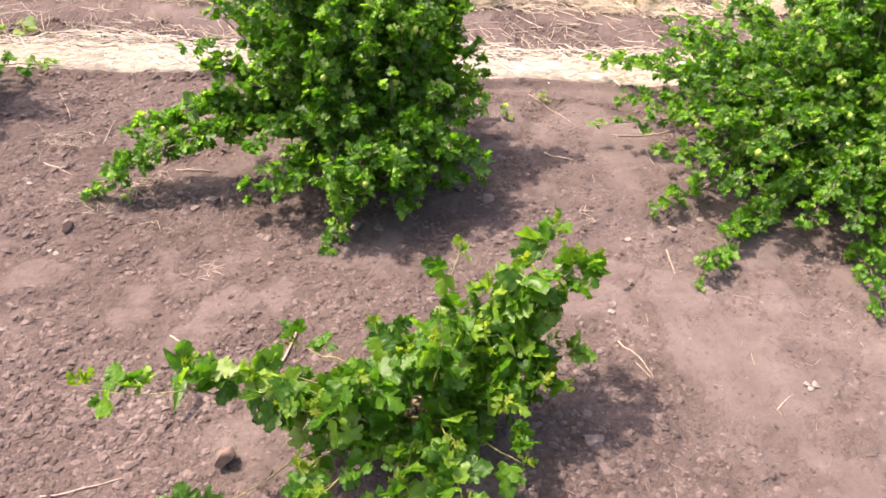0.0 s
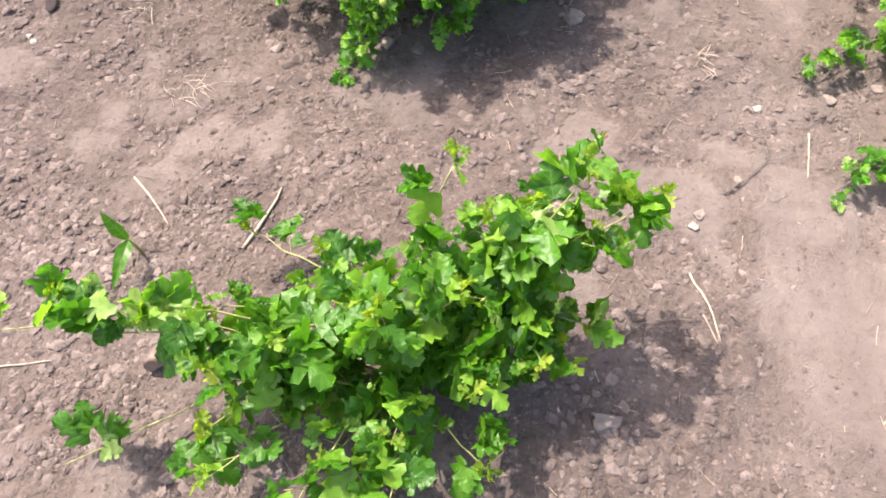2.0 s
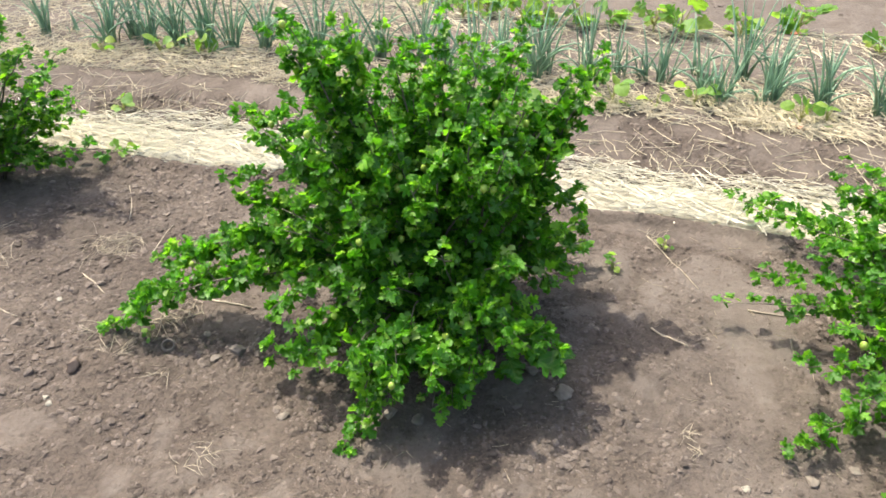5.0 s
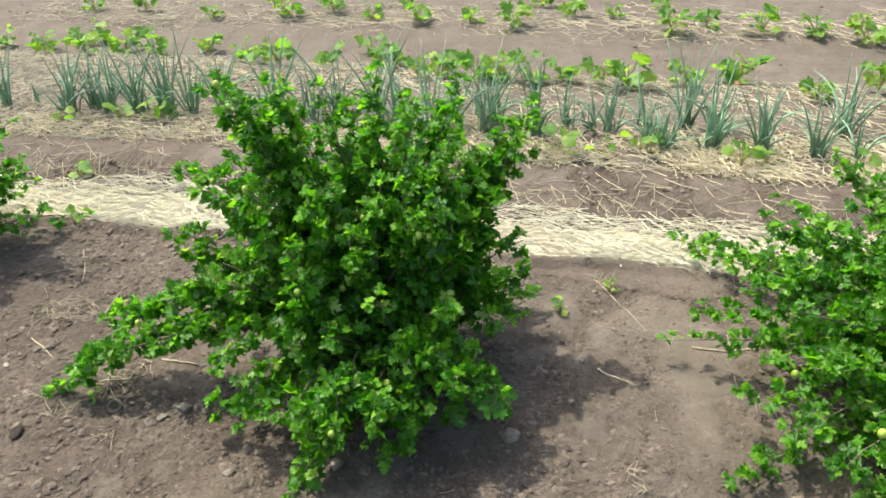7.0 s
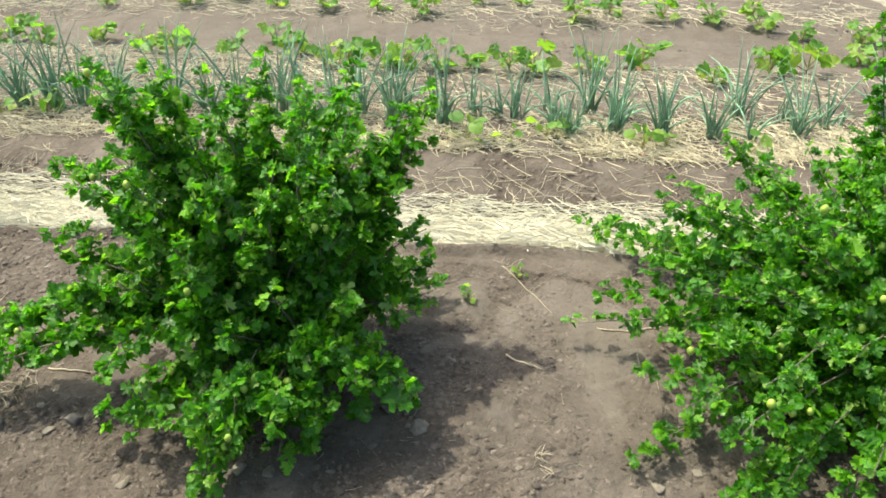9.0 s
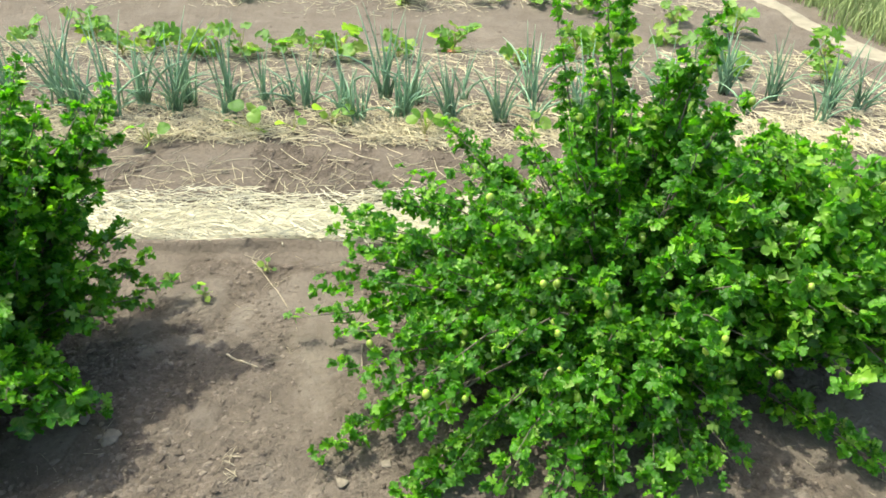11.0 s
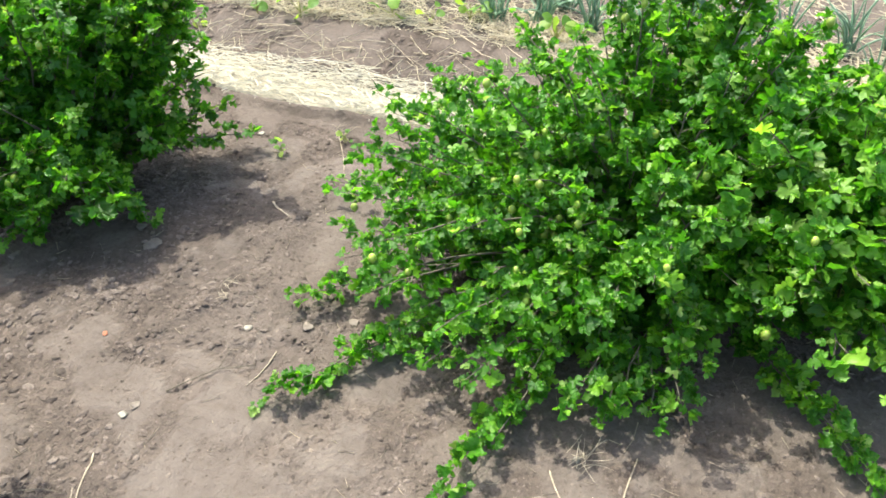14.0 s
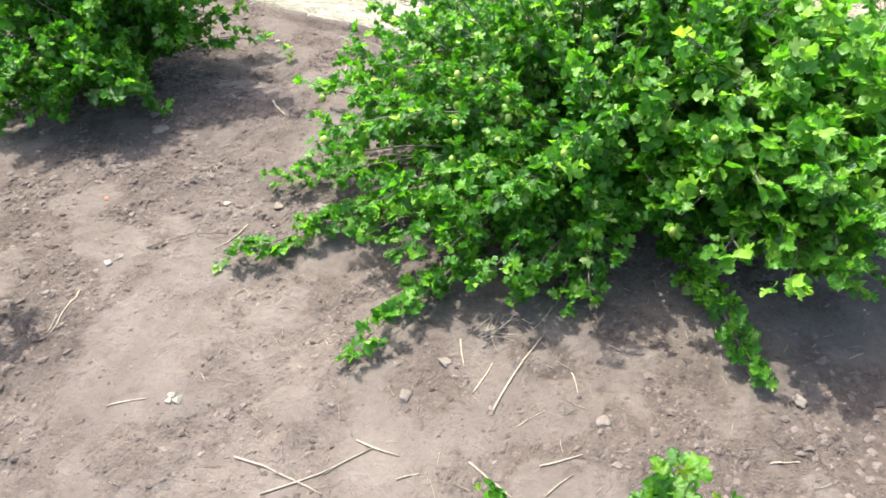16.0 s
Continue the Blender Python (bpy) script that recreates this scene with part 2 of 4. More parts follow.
def trodden(x, y):
    """Where feet have packed the soil: the gap between the bushes and the strip in front of the broad bush."""
    gap = np.exp(-((x - 0.62 - 0.12 * np.sin(y * 2)) / 0.32) ** 2) * smoothstep(2.3, 1.9, y)
    front = np.exp(-((y - 0.35) / 0.38) ** 2) * smoothstep(0.42, 0.72, x)
    return np.clip(gap + front, 0, 1)


def crumbly(x, y):
    """How crumbly the soil is, 0 (crusted or trodden) to 1: ragged lines and patches round smooth crusts."""
    w = wavy(x, y, 2.6, 3) + 0.45 * wavy(x, y, 6.1, 4) + 0.2 * wavy(x, y, 14.0, 5)
    lines = 1 - np.clip(np.abs(w) / 0.30, 0, 1)
    patches = smoothstep(0.15, 0.75, wavy(x, y, 1.7, 6) + 0.4 * wavy(x, y, 5.0, 7))
    dugs = sum(np.exp(-(((x - a) ** 2 + (y - b) ** 2) / r ** 2)) for a, b, r in ((-1.05, 0.35, 0.55), (0.12, 0.42, 0.25), (-0.25, 1.15, 0.32), (-1.20, 1.52, 0.55), (-1.65, 1.95, 0.55), (-0.75, 1.40, 0.25), (0.75, 1.2, 0.16), (0.42, 1.72, 0.16), (0.20, 0.82, 0.13), (0.31, 0.68, 0.12), (0.64, 1.13, 0.14), (0.26, 0.40, 0.24), (0.36, 0.50, 0.14), (0.77, 0.78, 0.10), (1.27, 0.75, 0.16), (0.94, 0.37, 0.14), (1.79, 0.72, 0.14), (0.34, 0.30, 0.30), (0.60, 0.22, 0.18), (0.78, 0.34, 0.10), (1.15, 0.50, 0.12), (1.00, 0.95, 0.08), (0.80, 0.62, 0.07), (1.55, 0.45, 0.12), (0.55, 0.78, 0.08)))
    loose = np.clip(0.08 + 0.80 * lines + 0.65 * patches, 0, 1) * (1 - 0.28 * trodden(x, y))
    crust = np.exp(-(((x + 0.85) / 0.55) ** 2 + ((y - 1.02) / 0.28) ** 2)) + 0.8 * np.exp(-(((x + 1.5) / 0.4) ** 2 + ((y - 1.15) / 0.2) ** 2))
    loose = loose * (1 - 0.75 * np.clip(crust, 0, 1))
    return np.clip(loose + 0.8 * dugs * (0.45 + 0.6 * lines + 0.35 * wavy(x, y, 5.0, 2)), 0, 1)


def crusted(x, y, loose):
    """1 on the smooth raised crusts, 0 in the crumbled lines between them, with ragged edges."""
    ragged = loose + 0.20 * wavy(x, y, 11.0, 10) + 0.16 * wavy(x, y, 27.0, 15)
    return 1 - smoothstep(0.33, 0.41, ragged)


def dug_and_shade(x, y):
    # one value for dug soil and the shade painted into the crumbled lines
    loose = crumbly(x, y)
    dark = np.exp(-(((x + 1.6) / 0.75) ** 2 + ((y - 1.95) / 0.55) ** 2)) + 0.8 * np.exp(-(((x + 0.95) / 0.5) ** 2 + ((y - 0.4) / 0.35) ** 2))
    value = np.clip(0.40 - 0.42 * trodden(x, y) + 0.50 * (1 - crusted(x, y, loose)) + 0.45 * dark + 0.15 * wavy(x, y, 1.3, 8), 0, 1)
    worked = smoothstep(-3.4, -2.4, x) * (1 - smoothstep(2.9, 3.9, x)) * smoothstep(-0.7, 0.1, y) * (1 - smoothstep(3.0, 3.8, y))
    return 0.40 + (value - 0.40) * worked


def ground_height(x, y):
    x, y = np.asarray(x, dtype=float), np.asarray(y, dtype=float)
    v = y + ROW * x + 0.025 * wavy(x, y, 2.5, 9)
    z = -0.045 * smoothstep(2.40, 2.47, v) * (1 - smoothstep(2.68, 2.85, v))
    z = z + 0.026 * smoothstep(2.35, 2.40, v) * (1 - smoothstep(2.43, 2.48, v)) * (1 + 0.5 * wavy(x, y, 4.0, 1))
    z = z + 0.055 * smoothstep(2.72, 3.08, v) * (1 - smoothstep(4.4, 4.9, v))
    z = z + 0.04 * smoothstep(5.5, 5.8, v) * (1 - smoothstep(6.3, 6.7, v))
    near = np.exp(-((x - 0.5) ** 2 + (y - 2) ** 2) / 60)
    rough = crumbly(x, y)
    z = z + 0.004 * near * crusted(x, y, rough)
    z = z + near * (0.012 * wavy(x, y, 1.6, 11) + (0.002 + 0.010 * rough) * wavy(x, y, 7, 12)
                    + (0.0010 + 0.006 * rough) * wavy(x, y, 19, 13) + (0.0006 + 0.005 * rough) * wavy(x, y, 36, 14))
    return z


def gz(x, y):
    return float(ground_height(x, y))


# ---- ground ----
def spread(lo, hi, step, far, ratio):
    mid = list(np.arange(lo, hi + 1e-6, step))
    out, d, s = [], step, mid[-1]
    while s < far:
        d *= ratio
        s += d
        out.append(s)
    back, d, s = [], step, mid[0]
    while s > -far:
        d *= ratio
        s -= d
        back.append(s)
    return np.array(back[::-1] + mid + out)


def build_ground():
    xs, ys = spread(-2.2, 2.7, 0.0125, 900, 1.15), spread(0.2, 2.6, 0.0125, 900, 1.10)
    X, Y = np.meshgrid(xs, ys)
    Z = ground_height(X, Y)
    verts = np.stack([X.ravel(), Y.ravel(), Z.ravel()], 1)
    w = len(xs)
    i = (np.arange(len(ys) - 1)[:, None] * w + np.arange(w - 1)[None, :]).ravel()
    faces = np.stack([i, i + 1, i + w + 1, i + w], 1)
    me = mesh_from("ground", verts, faces, SOIL, smooth=True)
    me.attributes.new("dug", "FLOAT", "POINT").data.foreach_set("value", dug_and_shade(X, Y).ravel().astype(np.float32))
    ob = part("ground", me)
    return tagged(ob, "dry grey-brown garden soil with trodden and crumbly patches", "ground", kind="structure")


ground = build_ground()


# ---- leaves ----
HALF = [(0.08, -0.05), (0.30, -0.10), (0.48, 0.05), (0.38, 0.17), (0.62, 0.33), (0.52, 0.50), (0.24, 0.46),
        (0.40, 0.66), (0.25, 0.73), (0.26, 0.90), (0.09, 0.93)]


def leaf_shape(fold, droop, seed, half=HALF, hubs=(0, 0, 0, 1, 1, 1, 2, 2, 2, 3), joints=(3, 6, 9)):
    """One lobed leaf of unit length along +y: vertices, triangles and its own flat coordinates."""
    rng = random.Random(seed)
    right = [(x * rng.uniform(0.9, 1.1), y + rng.uniform(-0.03, 0.03)) for x, y in half]
    left = [(-x * rng.uniform(0.9, 1.1), y + rng.uniform(-0.03, 0.03)) for x, y in half]
    rib = [(0, 0), (0, 0.35), (0, 0.7), (0, 1.02)]
    flat = rib + right + left
    tris = []
    for side, off in ((0, 4), (1, 4 + len(half))):
        chain = [off + k for k in range(len(half))]
        for k in range(len(half) - 1):
            t = [hubs[k], chain[k], chain[k + 1]]
            tris.append(t if side == 0 else t[::-1])
        for a, b, k in zip((0, 1, 2), (1, 2, 3), joints):
            t = [a, chain[k], b]
            tris.append(t if side == 0 else t[::-1])
    verts = [(x, y, fold * abs(x) - droop * y * y + 0.10 * math.sin(9 * x + 5 * y + seed)) for x, y in flat]
    return np.array(verts), np.array(tris), np.array(flat)


SHAPES = [leaf_shape(0.22, 0.20, 1), leaf_shape(0.12, 0.40, 2), leaf_shape(0.38, 0.10, 3), leaf_shape(-0.1, 0.30, 4)]
LOBES = [(0.16, -0.12), (0.44, -0.02), (0.27, 0.17), (0.62, 0.30), (0.58, 0.52), (0.22, 0.47), (0.36, 0.76), (0.15, 0.84)]


def fan_shape(fold, droop, seed):
    """A small lobed leaf as a fan round its middle."""
    rng = random.Random(seed)
    right = [(x * rng.uniform(0.85, 1.12), y + rng.uniform(-0.04, 0.04)) for x, y in LOBES]
    left = [(-x * rng.uniform(0.85, 1.12), y + rng.uniform(-0.04, 0.04)) for x, y in LOBES[::-1]]
    flat = [(0, 0.38), (0, 0)] + right + [(0, 1.0)] + left
    tris = [[0, k, k + 1] for k in range(1, len(flat) - 1)] + [[0, len(flat) - 1, 1]]
    verts = [(x, y, fold * abs(x) - droop * y * y + 0.11 * math.sin(9 * x + 6 * y + seed)) for x, y in flat]
    return np.array(verts), np.array(tris), np.array(flat)


PLAIN = [fan_shape(f, d, k) for f, d, k in ((0.30, 0.2, 1), (0.15, 0.45, 2), (0.55, 0.1, 3), (-0.15, 0.35, 4))]


def round_shape(seed):
    rng = random.Random(seed)
    ring = [(0.52 * math.sin(a) * rng.uniform(0.88, 1.1), 0.48 - 0.52 * math.cos(a) * rng.uniform(0.9, 1.1)) for a in np.linspace(0.25, math.tau - 0.25, 15)]
    flat = [(0, 0.5), (0, 0)] + ring
    tris = [[0, k, k + 1] for k in range(1, 16)] + [[0, 16, 1]]
    verts = [(x, y, 0.25 * (x * x) * 2 - 0.25 * y * y + 0.06 * math.sin(7 * x + 4 * y + seed)) for x, y in flat]
    return np.array(verts), np.array(tris), np.array(flat)


ROUND = [round_shape(5), round_shape(6)]


def leaf_frames(dirs, normals):
    """Rotation matrices whose y is the leaf's direction and z its face."""
    d = dirs / np.linalg.norm(dirs, axis=1)[:, None]
    x = np.cross(d, normals)
    x /= np.maximum(np.linalg.norm(x, axis=1)[:, None], 1e-6)
    z = np.cross(x, d)
    return np.stack([x, d, z], 2)


def joined_leaves(name, shapes, rot, pos, size, which, mat):
    vs, fs, us, base = [], [], [], 0
    for k, (v, t, f) in enumerate(shapes):
        sel = which == k
        if not sel.any():
            continue
        p = np.einsum("nij,vj->nvi", rot[sel], v) * size[sel][:, None, None] + pos[sel][:, None, :]
        n = p.shape[0]
        vs.append(p.reshape(-1, 3))
        fs.append((t[None] + (np.arange(n) * len(v))[:, None, None] + base).reshape(-1, 3))
        us.append(np.tile(f, (n, 1)))
        base += n * len(v)
    return mesh_from(name, np.concatenate(vs), np.concatenate(fs), mat, np.concatenate(us), smooth=True)


def shared_leaves(name, shapes, mat):
    return [mesh_from(name, v, t, mat, f, smooth=True) for v, t, f in shapes]


BUSH_LEAVES = shared_leaves("leaf", SHAPES, LEAF_ONE)
YOUNG_LEAVES = shared_leaves("leaf", SHAPES, YOUNG_ONE)
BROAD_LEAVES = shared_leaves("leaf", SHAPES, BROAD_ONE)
CROP_LEAVES = shared_leaves("leaf", ROUND + SHAPES[:2], CROP)


def berry_mesh():
    bm = bmesh.new()
    bmesh.ops.create_uvsphere(bm, u_segments=10, v_segments=8, radius=1)
    for v in bm.verts:
        v.co.z *= 1.22
    tip = bmesh.ops.create_cone(bm, segments=5, radius1=0.18, radius2=0.08, depth=0.6, cap_ends=True)
    for v in tip["verts"]:
        v.co.z -= 1.4
    me = bpy.data.meshes.new("gooseberry")
    bm.to_mesh(me)
    bm.free()
    me.materials.append(BERRY)
    me.polygons.foreach_set("use_smooth", np.ones(len(me.polygons), dtype=bool))
    return me


GOOSEBERRY = berry_mesh()


# ---- bushes ----
def bush(name, label, base, canes, leaf_size, seed, mat, one, front, per_metre, singles=280, berries=0, twig=0.06, thick=0.006, start=0.3, grown=None, tilt=0.7, sizes=(0.45, 1.35), bunch=(3, 6), fresh=0, hollows=(), low_full=False):
    """A shrub: canes that arch from the base to their tips, each a part, with side twigs full of leaves.
    canes: rows of tip (x, y, z), lift of the arch and leafiness."""
    rng = np.random.RandomState(seed)
    root = new(name)
    bz = gz(*base)
    root.location = (base[0], base[1], bz)
    root_v = Vector(root.location)
    heart = root_v + Vector((0, 0, 0.2))
    tagged(root, label, "bush", kind="thing")
    pos, dirs, nors, size = [], [], [], []
    twig_v, twig_f = [], []
    spots = []
    for tip, lift, full in canes:
        tip = Vector(tip)
        tip.z = max(tip.z, gz(tip.x, tip.y) + 0.015)
        foot = Vector((base[0] + rng.uniform(-0.07, 0.07), base[1] + rng.uniform(-0.07, 0.07), bz - 0.01))
        mid = foot.lerp(tip, 0.45)
        mid.z = foot.z + (tip.z - foot.z) * 0.45 + lift
        mid.x += rng.uniform(-0.03, 0.03)
        mid.y += rng.uniform(-0.03, 0.03)
        pts = bezier(foot, mid, tip, 10)
        for k in range(1, 9):
            pts[k] += Vector(rng.uniform(-0.008, 0.008, 3))
            pts[k].z = max(pts[k].z, gz(pts[k].x, pts[k].y) + 0.012)
        length = sum((pts[k + 1] - pts[k]).length for k in range(9))
        v, f = tube([p - root_v for p in pts], [thick * (1 - 0.8 * k / 9) for k in range(10)])
        part("stem", mesh_from("stem", v, f, BARK if thick > 0.004 else GREEN_STEM, smooth=True), root)
        count = max(3, int(length * per_metre * full * (1.35 if low_full and tip.z < 0.32 else 1)))
        for k in range(count):
            t = start + (1 - start) * ((k + rng.rand()) / count)
            q = t * 9
            i = min(int(q), 8)
            p = pts[i].lerp(pts[i + 1], q - i)
            along = (pts[i + 1] - pts[i]).normalized()
            side = Vector(rng.normal(0, 1, 3))
            side = side - along * side.dot(along)
            side.normalize()
            reach = twig * rng.uniform(0.25, 1.0) * (1.15 - 0.6 * t)
            end = p + (side + along * 0.7 + Vector((0, 0, 0.35))).normalized() * reach
            end.z = max(end.z, gz(end.x, end.y) + 0.012)
            if any((end.x - hx) ** 2 + (end.y - hy) ** 2 + (end.z - hz) ** 2 < (hr * rng.uniform(0.75, 1.15)) ** 2 for hx, hy, hz, hr in hollows):
                continue
            if reach > 0.03:
                a, b = tube([p - root_v, end - root_v], [thick * 0.28, thick * 0.16], 3)
                twig_f += [tuple(n + len(twig_v) for n in face) for face in b]
                twig_v += a
            spots.append(end)
            for _ in range(rng.randint(*bunch)):
                out = Vector(rng.normal(0, 1, 3)) + side * 0.8 + along * 0.4
                out.z = out.z * 0.6 + 0.1
                out.normalize()
                away = end - heart
                away.normalize()
                face = Vector((rng.normal(0, tilt) + 0.15 * away.x, rng.normal(0, tilt) + 0.15 * away.y, 0.9))
                pos.append(end + out * leaf_size * 0.25)
                dirs.append(out)
                nors.append(face)
                size.append(leaf_size * rng.uniform(*sizes) * (1.0 - 0.25 * (t > 0.92)) * (grown(end) if grown else 1))
    if fresh:
        ends = [Vector(c[0]) + Vector((0, 0, 0.012)) for c in canes if c[0][2] > 0.1]
        turn = rng.normal(0, 1, (len(ends) * fresh, 3)) + np.array([0, 0, 0.9])
        at = np.repeat(np.array([e - root_v for e in ends]), fresh, 0) + turn * 0.006
        kinds = rng.randint(0, 4, len(at))
        part("new_growth", joined_leaves("new_growth", PLAIN, leaf_frames(turn, rng.normal(0, 1, (len(at), 3)) + np.array([0.01, 0, 0.5])), at, rng.uniform(0.012, 0.024, len(at)), kinds, FRESH), root, "yellow-green shoot ends", "stuff")
    pos, dirs, nors, size = (np.array(a, dtype=float) for a in (pos, dirs, nors, size))
    low = ground_height(pos[:, 0], pos[:, 1]) + 0.008
    pos[:, 2] = np.maximum(pos[:, 2], low)
    tips = pos + dirs * size[:, None]
    under = tips[:, 2] < low
    dirs[under, 2] = np.abs(dirs[under, 2]) * 0.3
    rot = leaf_frames(dirs, nors)
    pos -= np.array(root_v)
    which = rng.randint(0, len(SHAPES), len(pos))
    order = np.argsort(-(pos @ np.array(front)))
    chosen, rest = order[:singles], order[singles:]
    if twig_v:
        part("branching", mesh_from("branching", twig_v, twig_f, BARK if thick > 0.004 else GREEN_STEM), root, kind="stuff")
    if len(rest):
        part("foliage", joined_leaves("foliage", PLAIN if thick > 0.004 else SHAPES, rot[rest], pos[rest], size[rest], which[rest], mat), root, kind="stuff")
    for k in chosen:
        m = Matrix.Translation(pos[k]) @ Matrix(rot[k].tolist()).to_4x4() @ Matrix.Scale(size[k], 4)
        part("leaf", one[which[k]], root, place=m)
    picks = sorted((s for s in spots if s.z > 0.2), key=lambda s: (s.y - base[1]) * 0.9 - s.z - abs(s.x - base[0]) * 0.3)
    picks = picks[:max(1, len(picks) // 3)]
    for k in range(berries):
        s = picks[rng.randint(len(picks))]
        r = rng.uniform(0.0078, 0.0110)
        part("gooseberry", GOOSEBERRY, root, "pale green gooseberry", place=Matrix.Translation(s - root_v + Vector((0, -0.026, -0.004))) @ Matrix.Scale(r, 4))
    return root


def dome(centre, radii, count, seed, low=-0.5, lift=0.12, full=1.0, shrink=(0.75, 1.0)):
    """Cane tips spread over an uneven dome."""
    rng = random.Random(seed)
    out = []
    for k in range(count):
        u = low + (1 - low) * (k + rng.random()) / count
        a = k * 2.39996 + rng.uniform(-0.3, 0.3)
        r = math.sqrt(max(0, 1 - u * u)) if u > 0 else 1.0
        s = rng.uniform(*shrink)
        out.append(((centre[0] + radii[0] * r * math.cos(a) * s, centre[1] + radii[1] * r * math.sin(a) * s, max(0.03, centre[2] + radii[2] * u * s)), lift * rng.uniform(0.5, 1.4), full))
    return out


def drawn_back(canes):
    """The broad bush is hollowed at its front, where the sun side opens."""
    out = []
    for (x, y, z), lift, full in canes:
        if y < 1.38:
            y = 1.38 - (1.38 - y) * (1 - 0.5 * float(smoothstep(1.55, 1.85, x) * smoothstep(2.2, 1.98, x)))
        out.append(((x, y, z), lift, full))
    return out


# gaps in the two large bushes where the shade inside shows
HOLLOWS = [[(-0.32, 1.45, 0.285, 0.07), (-0.195, 1.50, 0.42, 0.09), (-0.28, 1.50, 0.374, 0.06)],
           [(1.05, 1.28, 0.20, 0.09), (1.10, 1.27, 0.27, 0.07), (1.94, 1.32, 0.40, 0.08), (1.87, 1.13, 0.20, 0.10), (1.97, 1.18, 0.24, 0.08)]]

# the big upright gooseberry
tall_bush = bush("gooseberry_bush", "tall dense gooseberry bush with small green leaves and pale berries", (-0.27, 1.74),
     dome((-0.34, 1.85, 0.38), (0.50, 0.38, 0.44), 64, 11, shrink=(0.6, 1.05))
     + dome((-0.32, 1.60, 0.18), (0.43, 0.42, 0.20), 38, 15, -0.7, 0.2, shrink=(0.7, 1.08))
     + dome((-0.28, 1.93, 0.53), (0.43, 0.22, 0.31), 24, 16, 0.0, 0.05, shrink=(0.75, 1.08))
     + dome((-0.32, 1.68, 0.42), (0.40, 0.30, 0.36), 34, 27, -0.2, 0.08)
     + [((-0.10, 2.14, 0.60), 0.08, 1.4), ((-0.20, 2.20, 0.70), 0.08, 1.4), ((0.0, 2.18, 0.46), 0.10, 1.4), ((0.01, 2.16, 0.36), 0.12, 1.3), ((-0.15, 1.34, 0.34), 0.16, 1.3), ((-0.04, 1.36, 0.28), 0.18, 1.3), ((-0.46, 1.40, 0.36), 0.14, 1.3),
        ((-0.66, 1.74, 0.90), 0.06, 1.5), ((-0.60, 1.78, 0.86), 0.05, 1.5), ((-0.56, 1.72, 0.88), 0.05, 1.4), ((0.18, 1.94, 0.78), 0.05, 0.9), ((0.10, 1.92, 0.74), 0.05, 1.3), ((-0.76, 1.80, 0.66), 0.06, 1.3), ((-0.25, 1.80, 0.92), 0.05, 1.1), ((-0.61, 1.66, 0.95), 0.05, 1.2), ((-0.49, 1.74, 0.92), 0.05, 1.2), ((0.14, 1.98, 0.73), 0.05, 1.4), ((0.02, 1.90, 0.60), 0.06, 1.5), ((0.06, 1.82, 0.46), 0.08, 1.4), ((0.08, 1.70, 0.35), 0.10, 1.3),
        ((-0.05, 2.0, 0.84), 0.05, 1.5), ((-0.40, 1.8, 0.86), 0.05, 1.1), ((-0.15, 1.82, 0.84), 0.05, 1.1), ((0.11, 1.92, 0.63), 0.05, 1.4),
        ((-0.82, 1.84, 0.62), 0.06, 1.0), ((-0.86, 1.80, 0.46), 0.10, 1.1),
        ((-1.26, 1.56, 0.03), 0.42, 1.8), ((-1.19, 1.64, 0.07), 0.40, 1.3), ((-1.12, 1.75, 0.17), 0.36, 1.4), ((-0.98, 1.72, 0.24), 0.30, 1.8), ((0.17, 1.94, 0.22), 0.12, 0.8), ((0.26, 2.04, 0.07), 0.12, 0.5),
        ((-0.46, 1.20, 0.02), 0.16, 1.1), ((-0.24, 1.26, 0.12), 0.2, 1.2), ((-0.14, 1.30, 0.20), 0.2, 1.2), ((-0.30, 1.36, 0.30), 0.16, 1.2), ((-0.36, 1.26, 0.16), 0.18, 1.4), ((-0.55, 1.35, 0.16), 0.2, 1.4), ((0.07, 1.40, 0.20), 0.22, 1.2), ((0.0, 1.36, 0.24), 0.2, 1.2), ((-0.34, 1.20, 0.24), 0.2, 1.2), ((-0.24, 1.22, 0.26), 0.2, 1.2), ((-0.46, 1.26, 0.24), 0.2, 1.2)],
     0.027, 21, LEAF, BUSH_LEAVES, (0.1, -1.0, 0.5), 35, 300, 60, sizes=(0.40, 1.5), bunch=(4, 8), hollows=HOLLOWS[0])

for x, y, z, r, a in ((0.02, 1.36, 0.20, 0.075, 250), (-0.05, 1.38, 0.17, 0.060, 200), (0.07, 1.40, 0.19, 0.062, 300), (0.0, 1.42, 0.24, 0.055, 330)):
    part("leaf", BUSH_LEAVES[int(a) % 4], tall_bush, place=tall_bush.matrix_basis.inverted() @ pose(x, y, z, -14, 6, a) @ Matrix.Scale(r, 4))

